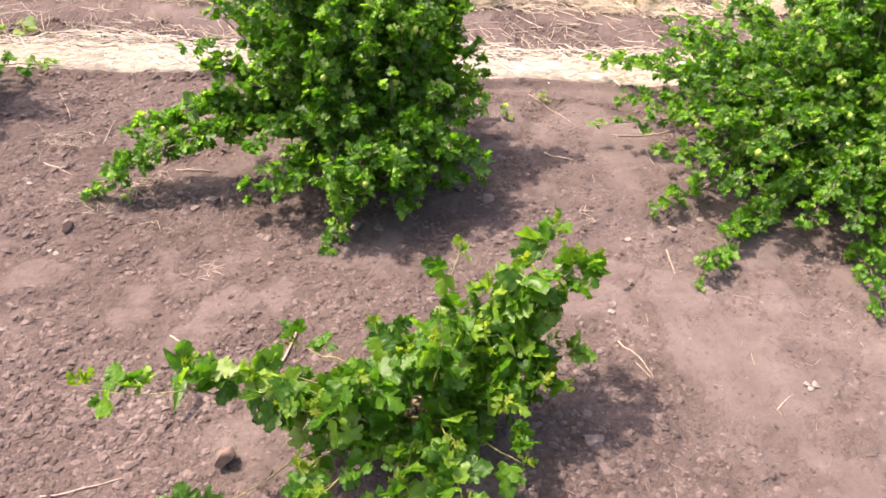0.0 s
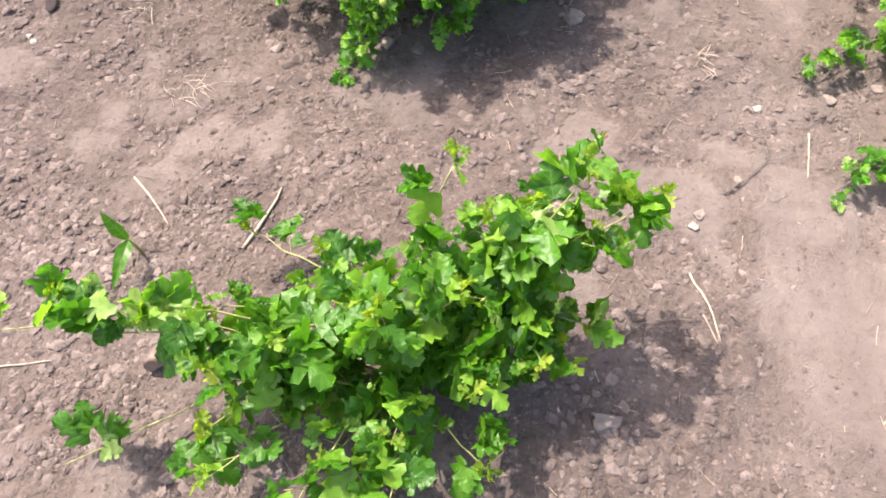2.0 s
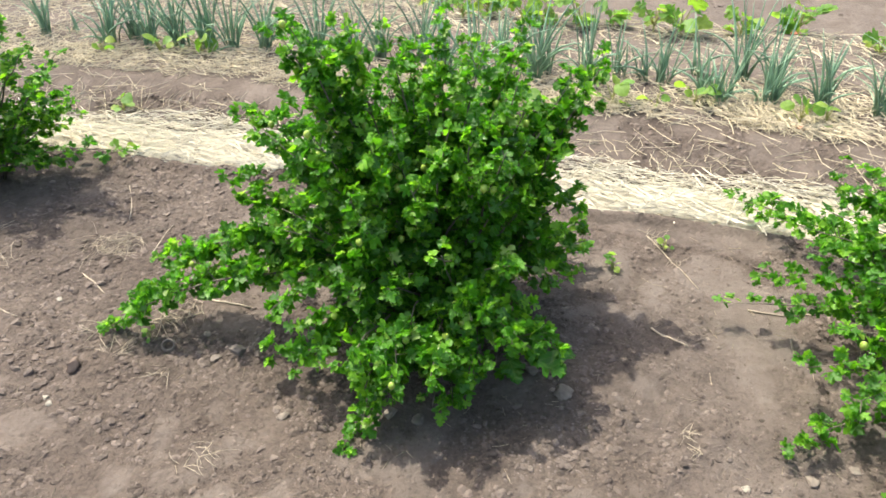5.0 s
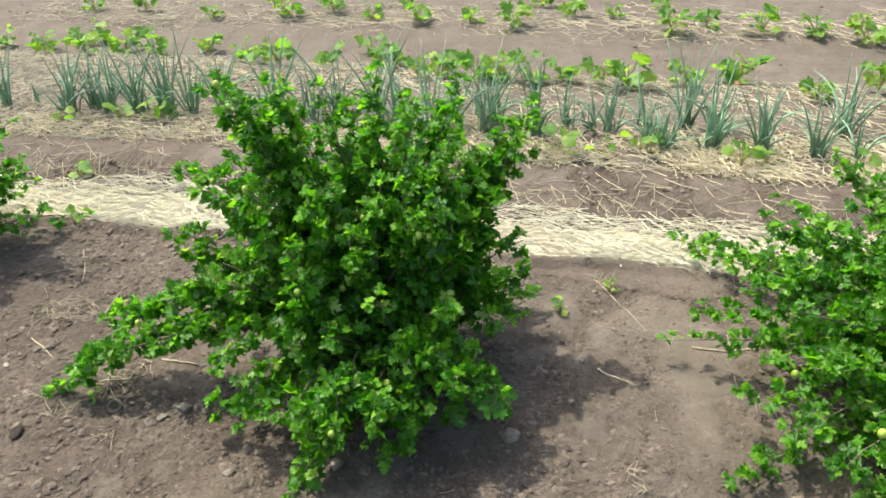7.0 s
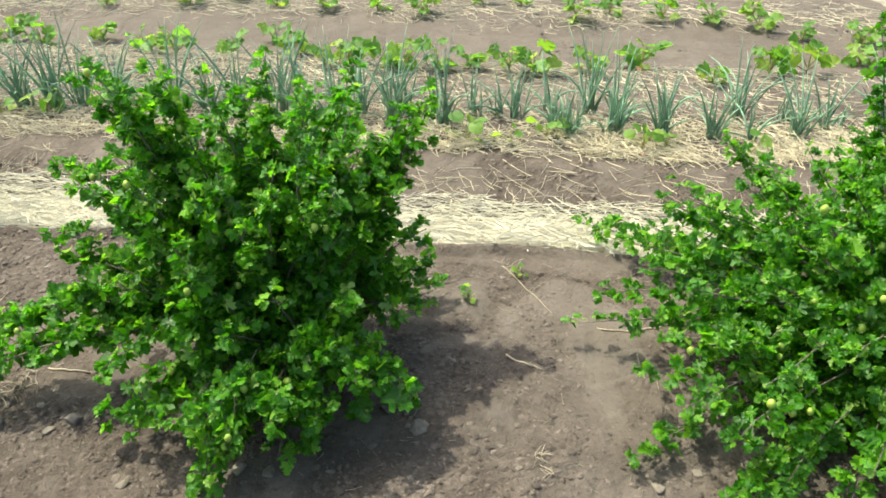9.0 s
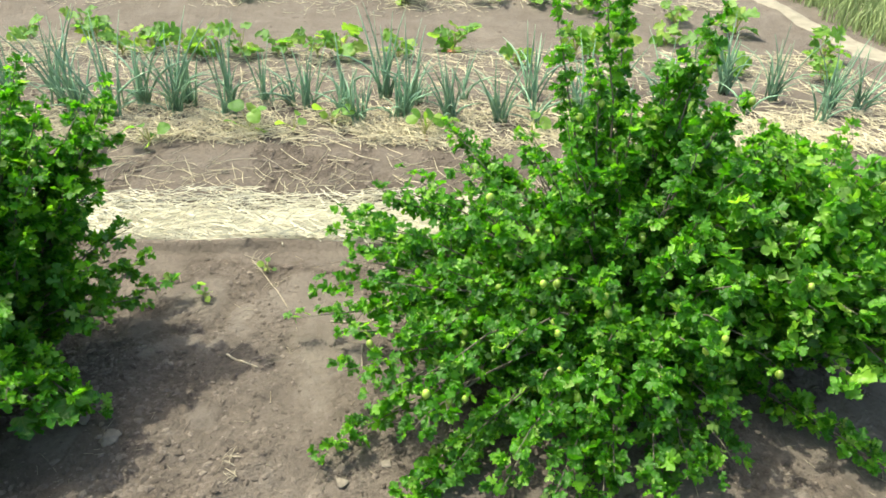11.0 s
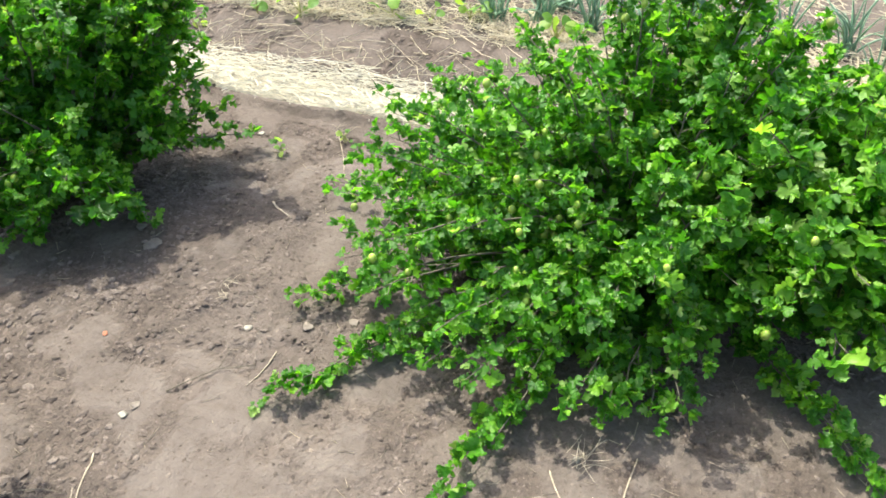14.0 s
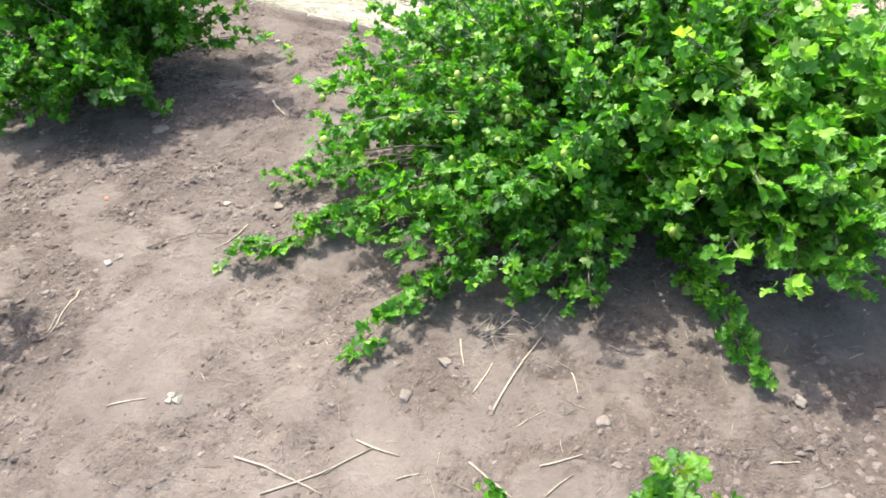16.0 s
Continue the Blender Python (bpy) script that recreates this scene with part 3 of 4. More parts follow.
# the broad sprawling gooseberry
bush("gooseberry_bush", "broad sprawling gooseberry bush with trailing branches and tall central shoots", (1.58, 1.62),
     drawn_back(dome((1.58, 1.62, 0.26), (0.90, 0.70, 0.42), 120, 12, -0.35, shrink=(0.65, 1.05))
                + dome((1.48, 1.48, 0.20), (0.74, 0.52, 0.24), 54, 17, -0.4, 0.2, shrink=(0.7, 1.06)))
     + dome((1.62, 1.75, 0.45), (0.55, 0.40, 0.36), 30, 18, 0.0, 0.06)
     + [((1.48, 0.98, 0.06), 0.16, 1.0), ((1.58, 1.00, 0.06), 0.16, 1.0), ((1.66, 1.02, 0.08), 0.16, 0.9), ((2.07, 0.92, 0.04), 0.12, 1.3), ((2.03, 0.98, 0.06), 0.12, 1.0)]
     + [((1.36, 1.88, 0.98), 0.04, 1.3), ((1.52, 1.95, 1.06), 0.04, 1.3), ((1.62, 2.05, 1.02), 0.04, 1.3), ((1.75, 1.70, 1.02), 0.03, 1.3), ((1.72, 1.72, 0.92), 0.03, 1.2), ((1.45, 1.75, 0.86), 0.04, 1.3),
        ((1.66, 1.75, 0.84), 0.04, 1.3), ((1.12, 2.10, 0.55), 0.10, 1.2), ((0.92, 1.95, 0.40), 0.12, 1.2),
        ((0.66, 0.93, 0.02), 0.09, 1.1), ((0.82, 1.08, 0.04), 0.12, 1.3), ((1.13, 0.69, 0.02), 0.08, 0.8), ((1.24, 0.88, 0.07), 0.12, 1.2),
        ((1.40, 0.95, 0.12), 0.2, 1.2), ((0.64, 1.26, 0.05), 0.1, 1.1), ((0.76, 2.40, 0.08), 0.18, 1.0), ((0.66, 1.74, 0.22), 0.2, 1.2), ((0.58, 1.75, 0.10), 0.2, 0.6),
        ((0.72, 1.45, 0.14), 0.16, 1.2), ((0.72, 1.60, 0.22), 0.16, 1.2), ((0.78, 1.30, 0.18), 0.16, 1.2), ((0.86, 1.20, 0.15), 0.16, 1.2), ((0.95, 1.10, 0.12), 0.16, 1.2),
        ((1.05, 1.02, 0.12), 0.16, 1.2), ((0.80, 1.78, 0.30), 0.14, 1.1), ((0.76, 2.02, 0.24), 0.14, 1.0), ((1.16, 0.97, 0.15), 0.16, 1.2), ((0.90, 1.38, 0.30), 0.14, 1.2), ((1.30, 0.98, 0.18), 0.16, 1.2)],
     0.026, 22, LEAF, BUSH_LEAVES, (-0.3, -1.0, 0.5), 28, 300, 80, low_full=True, bunch=(4, 8), hollows=HOLLOWS[1], grown=lambda p: 0.97 + 0.40 * float(smoothstep(1.3, 2.0, p.x) * smoothstep(0.08, 0.30, p.z)), sizes=(0.40, 1.5))

# the growth at its right: larger leaves, toned paler to stand for light there
bush("large_leaf_bush", "leafy shrub with larger lobed leaves, toned paler to brighten this side", (2.12, 1.66),
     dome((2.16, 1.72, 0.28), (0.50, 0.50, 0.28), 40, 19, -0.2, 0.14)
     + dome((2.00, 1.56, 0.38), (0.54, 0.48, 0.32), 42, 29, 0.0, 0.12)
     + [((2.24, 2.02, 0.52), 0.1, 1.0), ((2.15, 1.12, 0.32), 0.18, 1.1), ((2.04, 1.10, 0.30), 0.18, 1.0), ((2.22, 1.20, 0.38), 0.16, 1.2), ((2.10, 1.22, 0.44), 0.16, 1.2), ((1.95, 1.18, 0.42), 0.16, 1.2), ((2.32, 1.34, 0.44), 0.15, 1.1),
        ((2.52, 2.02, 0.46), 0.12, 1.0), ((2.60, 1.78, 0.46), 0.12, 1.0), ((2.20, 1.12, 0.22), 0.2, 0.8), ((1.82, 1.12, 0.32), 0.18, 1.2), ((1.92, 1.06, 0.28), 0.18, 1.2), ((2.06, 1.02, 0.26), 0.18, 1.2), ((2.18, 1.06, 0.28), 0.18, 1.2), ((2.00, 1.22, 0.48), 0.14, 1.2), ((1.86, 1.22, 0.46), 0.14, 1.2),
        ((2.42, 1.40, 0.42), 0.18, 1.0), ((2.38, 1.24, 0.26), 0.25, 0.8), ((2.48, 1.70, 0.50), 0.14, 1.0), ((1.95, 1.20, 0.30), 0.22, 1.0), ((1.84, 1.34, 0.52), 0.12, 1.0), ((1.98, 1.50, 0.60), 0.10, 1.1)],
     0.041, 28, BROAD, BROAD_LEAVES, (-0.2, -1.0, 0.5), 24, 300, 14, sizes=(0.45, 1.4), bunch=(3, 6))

# the bush at the far end of the row
bush("gooseberry_bush", "thin smaller gooseberry bush beside the straw furrow", (-2.18, 2.45),
     dome((-2.20, 2.45, 0.30), (0.42, 0.38, 0.50), 44, 13)
     + [((-1.70, 2.42, 0.55), 0.08, 1.0), ((-1.74, 2.44, 0.36), 0.1, 1.1), ((-1.80, 2.60, 0.24), 0.14, 1.0), ((-1.62, 2.64, 0.03), 0.12, 0.55), ((-1.95, 2.52, 0.68), 0.06, 1.0), ((-2.04, 2.22, 0.03), 0.16, 1.2), ((-1.98, 2.38, 0.10), 0.16, 1.1)],
     0.027, 23, LEAF, BUSH_LEAVES, (1.0, -0.8, 0.5), 42, 120, 0)

# the young plants
bush("young_gooseberry_bush", "low open young gooseberry bush with large green leaves", (-0.22, 0.50),
     [((0.07, 0.61, 0.49), 0.04, 1.0), ((-0.13, 0.69, 0.38), 0.04, 0.8), ((0.20, 0.67, 0.34), 0.08, 1.1), ((0.14, 0.62, 0.38), 0.06, 1.2), ((0.08, 0.44, 0.14), 0.08, 0.9), ((0.10, 0.50, 0.20), 0.08, 0.9), ((0.10, 0.62, 0.30), 0.06, 1.3), ((0.00, 0.60, 0.40), 0.05, 1.3), ((-0.06, 0.62, 0.34), 0.05, 1.2),
      ((0.05, 0.48, 0.16), 0.10, 1.1), ((0.02, 0.42, 0.20), 0.10, 1.2), ((0.06, 0.50, 0.24), 0.08, 1.1), ((-0.08, 0.36, 0.20), 0.1, 1.3), ((-0.22, 0.42, 0.36), 0.05, 1.4), ((-0.20, 0.28, 0.20), 0.1, 1.1),
      ((-0.32, 0.24, 0.14), 0.1, 0.9), ((-0.48, 0.34, 0.28), 0.06, 1.4), ((-0.38, 0.40, 0.30), 0.06, 1.4), ((-0.52, 0.28, 0.16), 0.1, 1.0),
      ((-0.54, 0.69, 0.12), 0.06, 0.45), ((-0.34, 0.56, 0.28), 0.06, 1.0), ((-0.88, 0.34, 0.41), 0.05, 0.75), ((-0.72, 0.42, 0.35), 0.06, 0.9), ((-0.60, 0.42, 0.30), 0.06, 1.1), ((-0.55, 0.38, 0.25), 0.06, 1.1),
      ((-0.54, 0.48, 0.22), 0.06, 1.0), ((-0.10, 0.50, 0.30), 0.06, 1.4), ((-0.28, 0.46, 0.30), 0.06, 1.4),
      ((-0.35, 0.16, 0.16), 0.1, 0.8), ((-0.48, 0.20, 0.20), 0.08, 0.9), ((-0.20, 0.16, 0.15), 0.1, 0.8), ((-0.05, 0.26, 0.14), 0.1, 0.7), ((-0.80, 0.23, 0.05), 0.1, 0.35)],
     0.043, 24, YOUNG, YOUNG_LEAVES, (0, -0.3, 1.0), 19, 300, 0, 0.068, 0.0038, 0.24, tilt=1.0, sizes=(0.3, 1.6), bunch=(3, 6), fresh=6)
bush("young_gooseberry_bush", "small young gooseberry shoot with light green leaves", (1.84, 0.30),
     [((1.86, 0.40, 0.40), 0.03, 1.0), ((1.94, 0.39, 0.36), 0.03, 1.0), ((1.57, 0.37, 0.20), 0.08, 0.2), ((1.86, 0.26, 0.36), 0.03, 1.0)],
     0.046, 25, YOUNG, YOUNG_LEAVES, (0, 0, 1.0), 26, 200, 0, 0.045, 0.0036, 0.45, fresh=3)


def sprout(x, y):
    """A young shoot with two long pointed leaves, one upright and one hanging."""
    root = new("sprout")
    root.location = (x, y, gz(x, y))
    tagged(root, "young shoot with two long pointed green leaves", "sprout", kind="thing")
    v, f = tube([(0, 0, -0.01), (-0.004, 0.002, 0.03), (-0.006, 0.0, 0.06)], [0.004, 0.0035, 0.0025], 6)
    part("stem", mesh_from("stem", v, f, GREEN_STEM, smooth=True), root)
    half = [(0.05, 0.06), (0.13, 0.22), (0.17, 0.40), (0.15, 0.58), (0.10, 0.76), (0.04, 0.91)]
    flat = [(0, 0.5), (0, 0)] + half + [(0, 1.0)] + [(-a, b) for a, b in half[::-1]]
    tris = [[0, k, k + 1] for k in range(1, len(flat) - 1)] + [[0, len(flat) - 1, 1]]
    for (dx, dy, dz), droop, long in (((-0.4, 0.15, 1.0), 0.15, 0.085), ((0.1, -0.9, 0.35), 0.75, 0.090)):
        blade = np.array([(a, b, 0.5 * abs(a) - droop * b * b) for a, b in flat])
        turn = leaf_frames(np.array([[dx, dy, dz]]), np.array([[0.3, -0.8, 0.9]]))[0]
        place = Matrix.Translation((-0.006, 0, 0.058)) @ Matrix(turn.tolist()).to_4x4() @ Matrix.Scale(long, 4)
        part("leaf", mesh_from("leaf", blade, tris, YOUNG_ONE, np.array(flat), smooth=True), root, place=place)
    return root


sprout(-0.815, 0.69)


# ---- rows behind: onions and seedlings ----
def onion(x, y, tall, count, seed):
    rng = random.Random(seed)
    root = new("onion_plant")
    z = gz(x, y)
    root.location = (x, y, z)
    tagged(root, "clump of upright blue-green onion leaves in straw mulch", "onion", "onion row", "thing")
    for k in range(count):
        a = rng.uniform(0, math.tau)
        lean = rng.uniform(0.03, 0.60)
        h = tall * rng.uniform(0.3, 1.1)
        o = Vector((rng.uniform(-0.03, 0.03), rng.uniform(-0.025, 0.025), -0.005))
        tip = o + Vector((math.cos(a) * lean * h, math.sin(a) * lean * h, h))
        mid = o + Vector((math.cos(a) * lean * h * 0.25, math.sin(a) * lean * h * 0.25, h * 0.55))
        if rng.random() < 0.35:
            tip.z *= 0.6
            tip.x += 0.10 * math.cos(a)
            tip.y += 0.10 * math.sin(a)
        r = rng.uniform(0.0030, 0.0066)
        v, f = tube(bezier(o, mid, tip, 6), [r * 0.8, r, r, r * 0.8, r * 0.5, r * 0.12], 5)
        part("leaf", mesh_from("onion_leaf", v, f, ONION, smooth=True), root)
    return root


ONIONS = [(-2.73, 3.95, 0.32), (-2.30, 3.86, 0.36), (-2.20, 3.94, 0.30), (-2.06, 3.84, 0.30), (-1.91, 3.86, 0.36), (-1.72, 3.82, 0.34), (-1.58, 3.80, 0.40), (-1.40, 3.78, 0.32),
          (-1.08, 3.80, 0.36), (-0.90, 3.72, 0.30), (-0.75, 3.74, 0.36), (-0.52, 3.68, 0.36), (-0.40, 3.52, 0.34), (-0.22, 3.45, 0.36), (-0.10, 3.58, 0.36), (0.06, 3.46, 0.34), (0.12, 3.58, 0.30),
          (0.32, 3.44, 0.38), (0.50, 3.58, 0.24), (0.70, 3.50, 0.28), (0.87, 3.36, 0.22), (0.93, 3.26, 0.26), (1.10, 3.56, 0.40), (1.15, 3.28, 0.28), (1.22, 3.48, 0.36), (1.38, 3.24, 0.30),
          (1.62, 3.20, 0.30), (1.86, 3.46, 0.36), (2.05, 3.20, 0.34), (2.25, 3.30, 0.30), (2.50, 3.22, 0.36), (2.72, 3.36, 0.32), (2.97, 3.44, 0.34), (3.18, 3.30, 0.36), (3.36, 3.10, 0.34), (3.52, 3.05, 0.36), (3.75, 3.05, 0.30)]
for k, (x, y, h) in enumerate(ONIONS):
    onion(x, y, h * (1.32 if x < 0.6 else 1.15), 17 + (k * 5) % 9, 100 + k)
for k in range(26):
    x = -2.6 + 0.245 * k + 0.06 * math.sin(k * 7.3)
    onion(x, 3.62 - ROW * x + 0.20 * math.sin(k * 4.1), 0.18 + 0.12 * ((k * 3) % 4) / 3, 6 + k % 5, 160 + k)


def seedling(x, y, r, count, seed, label="young crop plant with light green lobed leaves", group="seedling row"):
    rng = random.Random(seed)
    root = new("seedling")
    z = gz(x, y)
    root.location = (x, y, z)
    tagged(root, label, "seedling", group, "thing")
    v, f = tube([(0, 0, -0.01), (0.004, 0.003, r * 0.4), (0, 0.006, r * 0.75)], [0.005, 0.004, 0.002], 5)
    part("stem", mesh_from("stem", v, f, GREEN_STEM), root)
    for k in range(count):
        a = k * 2.4 + rng.uniform(-0.4, 0.4)
        h = r * rng.uniform(0.10, 0.92)
        d = r * rng.uniform(0.10, 0.50)
        p = Vector((math.cos(a) * d, math.sin(a) * d, h))
        v, f = tube([(0, 0, h * 0.3), tuple(p * 0.6 + Vector((0, 0, 0.01))), tuple(p)], [0.003, 0.0025, 0.002], 4)
        part("stalk", mesh_from("stalk", v, f, GREEN_STEM), root)
        dirs = np.array([[math.cos(a), math.sin(a), rng.uniform(-0.2, 1.0)]])
        nor = np.array([[rng.uniform(-1, 1), rng.uniform(-1.2, 0.6), 1.0]])
        rot = leaf_frames(dirs, nor)[0]
        s = r * rng.uniform(0.30, 0.62)
        part("leaf", CROP_LEAVES[rng.randrange(2, 4) if count > 8 else rng.randrange(2)], root, place=Matrix.Translation(p) @ Matrix(rot.tolist()).to_4x4() @ Matrix.Scale(s, 4))
    return root


CROPS = [(-3.64, 5.5), (-3.26, 5.35), (-2.87, 5.2), (-2.6, 5.3), (-2.35, 5.2), (-1.97, 5.3), (-1.6, 5.0), (-1.35, 4.85), (-0.98, 4.9), (-0.58, 4.88), (-0.35, 4.45), (-0.2, 4.58), (0.02, 4.40), (0.16, 4.36), (0.34, 4.33),
         (0.55, 4.36), (0.78, 4.30), (0.92, 4.26), (1.26, 4.24), (1.64, 4.40), (1.95, 4.02), (2.34, 4.12), (2.62, 4.20), (3.12, 4.45), (3.13, 3.98), (3.66, 3.55), (3.14, 3.72), (3.9, 3.9), (-0.75, 5.25), (-3.0, 5.6)]
for k, (x, y) in enumerate(CROPS):
    seedling(x, y, 0.13 + 0.06 * ((k * 7) % 5) / 4, 11 + (k * 3) % 6, 300 + k)
FAR_CROPS = [(-3.4, 6.5), (-2.9, 6.45), (-2.22, 6.2), (-1.58, 6.2), (-1.2, 6.3), (-0.84, 6.08), (-0.45, 6.0), (-0.03, 5.9), (0.33, 5.76), (0.83, 6.1), (1.14, 6.0), (1.49, 5.56), (1.79, 5.7), (2.15, 5.5), (2.49, 5.4), (2.91, 5.6), (2.79, 5.25),
             (3.01, 5.0), (3.73, 4.62), (3.4, 4.9), (-0.6, 6.7), (0.6, 6.6), (1.6, 6.3)]
for k, (x, y) in enumerate(FAR_CROPS):
    seedling(x, y, 0.12 + 0.06 * ((k * 3) % 5) / 4, 10 + k % 5, 400 + k, group="far seedling row")
EDGE_CROPS = [(-2.28, 3.70), (-1.95, 3.70), (-1.73, 3.72), (-0.25, 3.16), (-0.02, 3.14), (0.42, 3.22), (0.62, 3.2), (0.80, 3.24), (1.22, 3.06), (1.34, 3.08), (1.72, 3.0)]
for k, (x, y) in enumerate(EDGE_CROPS):
    seedling(x, y, 0.09 + 0.02 * (k % 3), 4 + k % 3, 500 + k, "small squash seedling with rounded leaves at the mulch edge", "edge seedlings")


# ---- straw ----
def straws(name, label, count, seed, place, lengths, radius, layers, flat=0.25, mat=None, lifted=0.0):
    """Loose straw: many bent stalks in one mesh. place(rng, n) gives x, y and a heading. lifted: share that sticks out."""
    rng = np.random.RandomState(seed)
    x, y, a = place(rng, count)
    n = len(x)
    h = rng.uniform(*lengths, n)
    r = radius * rng.uniform(0.6, 1.25, n)
    z0 = rng.uniform(0.001, layers, n)
    tilt = rng.normal(0, flat, n) + 0.5 * (rng.rand(n) < lifted)
    c, s = np.cos(a) * h / 2, np.sin(a) * h / 2
    bend = rng.normal(0, 0.12, n) * h
    home = ground_height(x, y) + z0
    nx, ny = -np.sin(a) * r, np.cos(a) * r
    rows = []
    for t, up in ((-1, -tilt), (0, 0.02), (1, tilt)):
        px, py = x + c * t - s * bend * (1 - t * t) * 8, y + s * t + c * bend * (1 - t * t) * 8
        pz = np.maximum(ground_height(px, py) + 0.002, home + up * h * 0.5)
        rows += [(px + nx, py + ny, pz), (px - nx, py - ny, pz), (px, py, pz + r * 1.5)]
    verts = np.stack([np.stack(row, 1) for row in rows], 1).reshape(-1, 3)
    one = np.array([f for i in (0, 3) for f in ((i, i + 3, i + 5, i + 2), (i + 1, i + 2, i + 5, i + 4))])
    faces = (one[None] + (np.arange(n) * 9)[:, None, None]).reshape(-1, 4)
    ob = part(name, mesh_from(name, verts, faces, mat or STRAW))
    return tagged(ob, label, "straw", kind="stuff")


def furrow(rng, n):
    x = rng.uniform(-4.5, 3.8, n)
    wide = 0.145 + 0.03 * wavy(x, x * 0, 1.7, 1) + 0.015 * wavy(x, x * 0, 6.0, 2)
    v = 2.605 + np.clip(rng.normal(0, 0.62, n), -1.15, 1.15) * wide
    return x, v - ROW * x, -math.atan(ROW) + rng.normal(0, 0.55, n)


def furrow_edge(rng, n):
    x = rng.uniform(-4.5, 3.8, n)
    return x, 2.79 + np.abs(rng.normal(0, 0.13, n)) - ROW * x, rng.uniform(0, math.pi, n)


def mulch(rng, n):
    x = rng.uniform(-4.2, 4.2, n)
    v = 3.13 + 0.05 * wavy(x, x * 0, 1.3, 3) + 0.03 * wavy(x, x * 0, 5.0, 4) + np.abs(rng.normal(0, 0.30, n))
    back = (x < -0.5 + 0.4 * rng.normal(0, 1, n)) & (rng.rand(n) < 0.45)
    v = np.where(back, rng.uniform(3.6, 4.75, n), v)
    keep = wavy(x, v, 2.2, 5) + 0.5 * wavy(x, v, 6.0, 6) + rng.uniform(0, 1.3, n) > 0.0
    x, v = x[keep], v[keep]
    return x, v - ROW * x, rng.uniform(0, math.pi, len(x))


def strewn(rng, n):
    x = rng.uniform(-4, 4, n)
    k = rng.randint(0, 6, n)
    lo, hi = np.array([3.9, 3.95, 4.2, 5.5, 5.6, 5.7])[k], np.array([4.5, 4.7, 4.7, 6.3, 6.2, 6.9])[k]
    v = rng.uniform(lo, hi)
    keep = wavy(x, v, 2.0, 7) + rng.uniform(0, 1.2, n) > 0.1
    x, v = x[keep], v[keep]
    return x, v - ROW * x, rng.uniform(0, math.pi, len(x))


def litter(rng, n):
    return rng.uniform(-2.2, 2.6, n), rng.uniform(0.2, 2.3, n), rng.uniform(0, math.pi, n)


straws("straw_furrow", "thick pale yellow straw filling the furrow", 27000, 31, furrow, (0.03, 0.15), 0.0016, 0.05, 0.10, STRAW_PALE)
straws("straw_edge", "loose pale straw spilling over the furrow edge", 800, 35, furrow_edge, (0.05, 0.20), 0.0012, 0.016, 0.12, STRAW, 0.10)
straws("straw_mulch", "loose straw mulch round the onions", 15000, 32, mulch, (0.03, 0.17), 0.0015, 0.035, 0.18, None, 0.05)
straws("scattered_straw", "scattered bent straw on bare soil", 5200, 33, strewn, (0.03, 0.20), 0.0016, 0.012, 0.12)
straws("straw_litter", "tiny bits of straw and chaff on dry soil", 800, 34, litter, (0.01, 0.045), 0.0008, 0.004, 0.08, CHAFF)


# ---- loose stalks ----
def stalk(name, label, a, b, radius, seed, bend=0.05, lift=0.0):
    rng = random.Random(seed)
    a, b = Vector((*a, 0)), Vector((*b, 0))
    side = Vector((-(b - a).y, (b - a).x, 0)) * bend * rng.choice((-1, 1))
    pts = bezier(a, (a + b) / 2 + side, b, 7)
    for k, p in enumerate(pts):
        p.z = gz(p.x, p.y) + radius + lift * k / 6
    root = Vector(pts[0])
    v, f = tube([p - root for p in pts], [radius * (1 - 0.07 * k) * (1.12 if k in (2, 5) else 1) for k in range(7)], 6)
    ob = part(name, mesh_from(name, v, f, STRAW_ONE, smooth=True))
    ob.location = root
    return tagged(ob, label, "stalk", kind="thing")


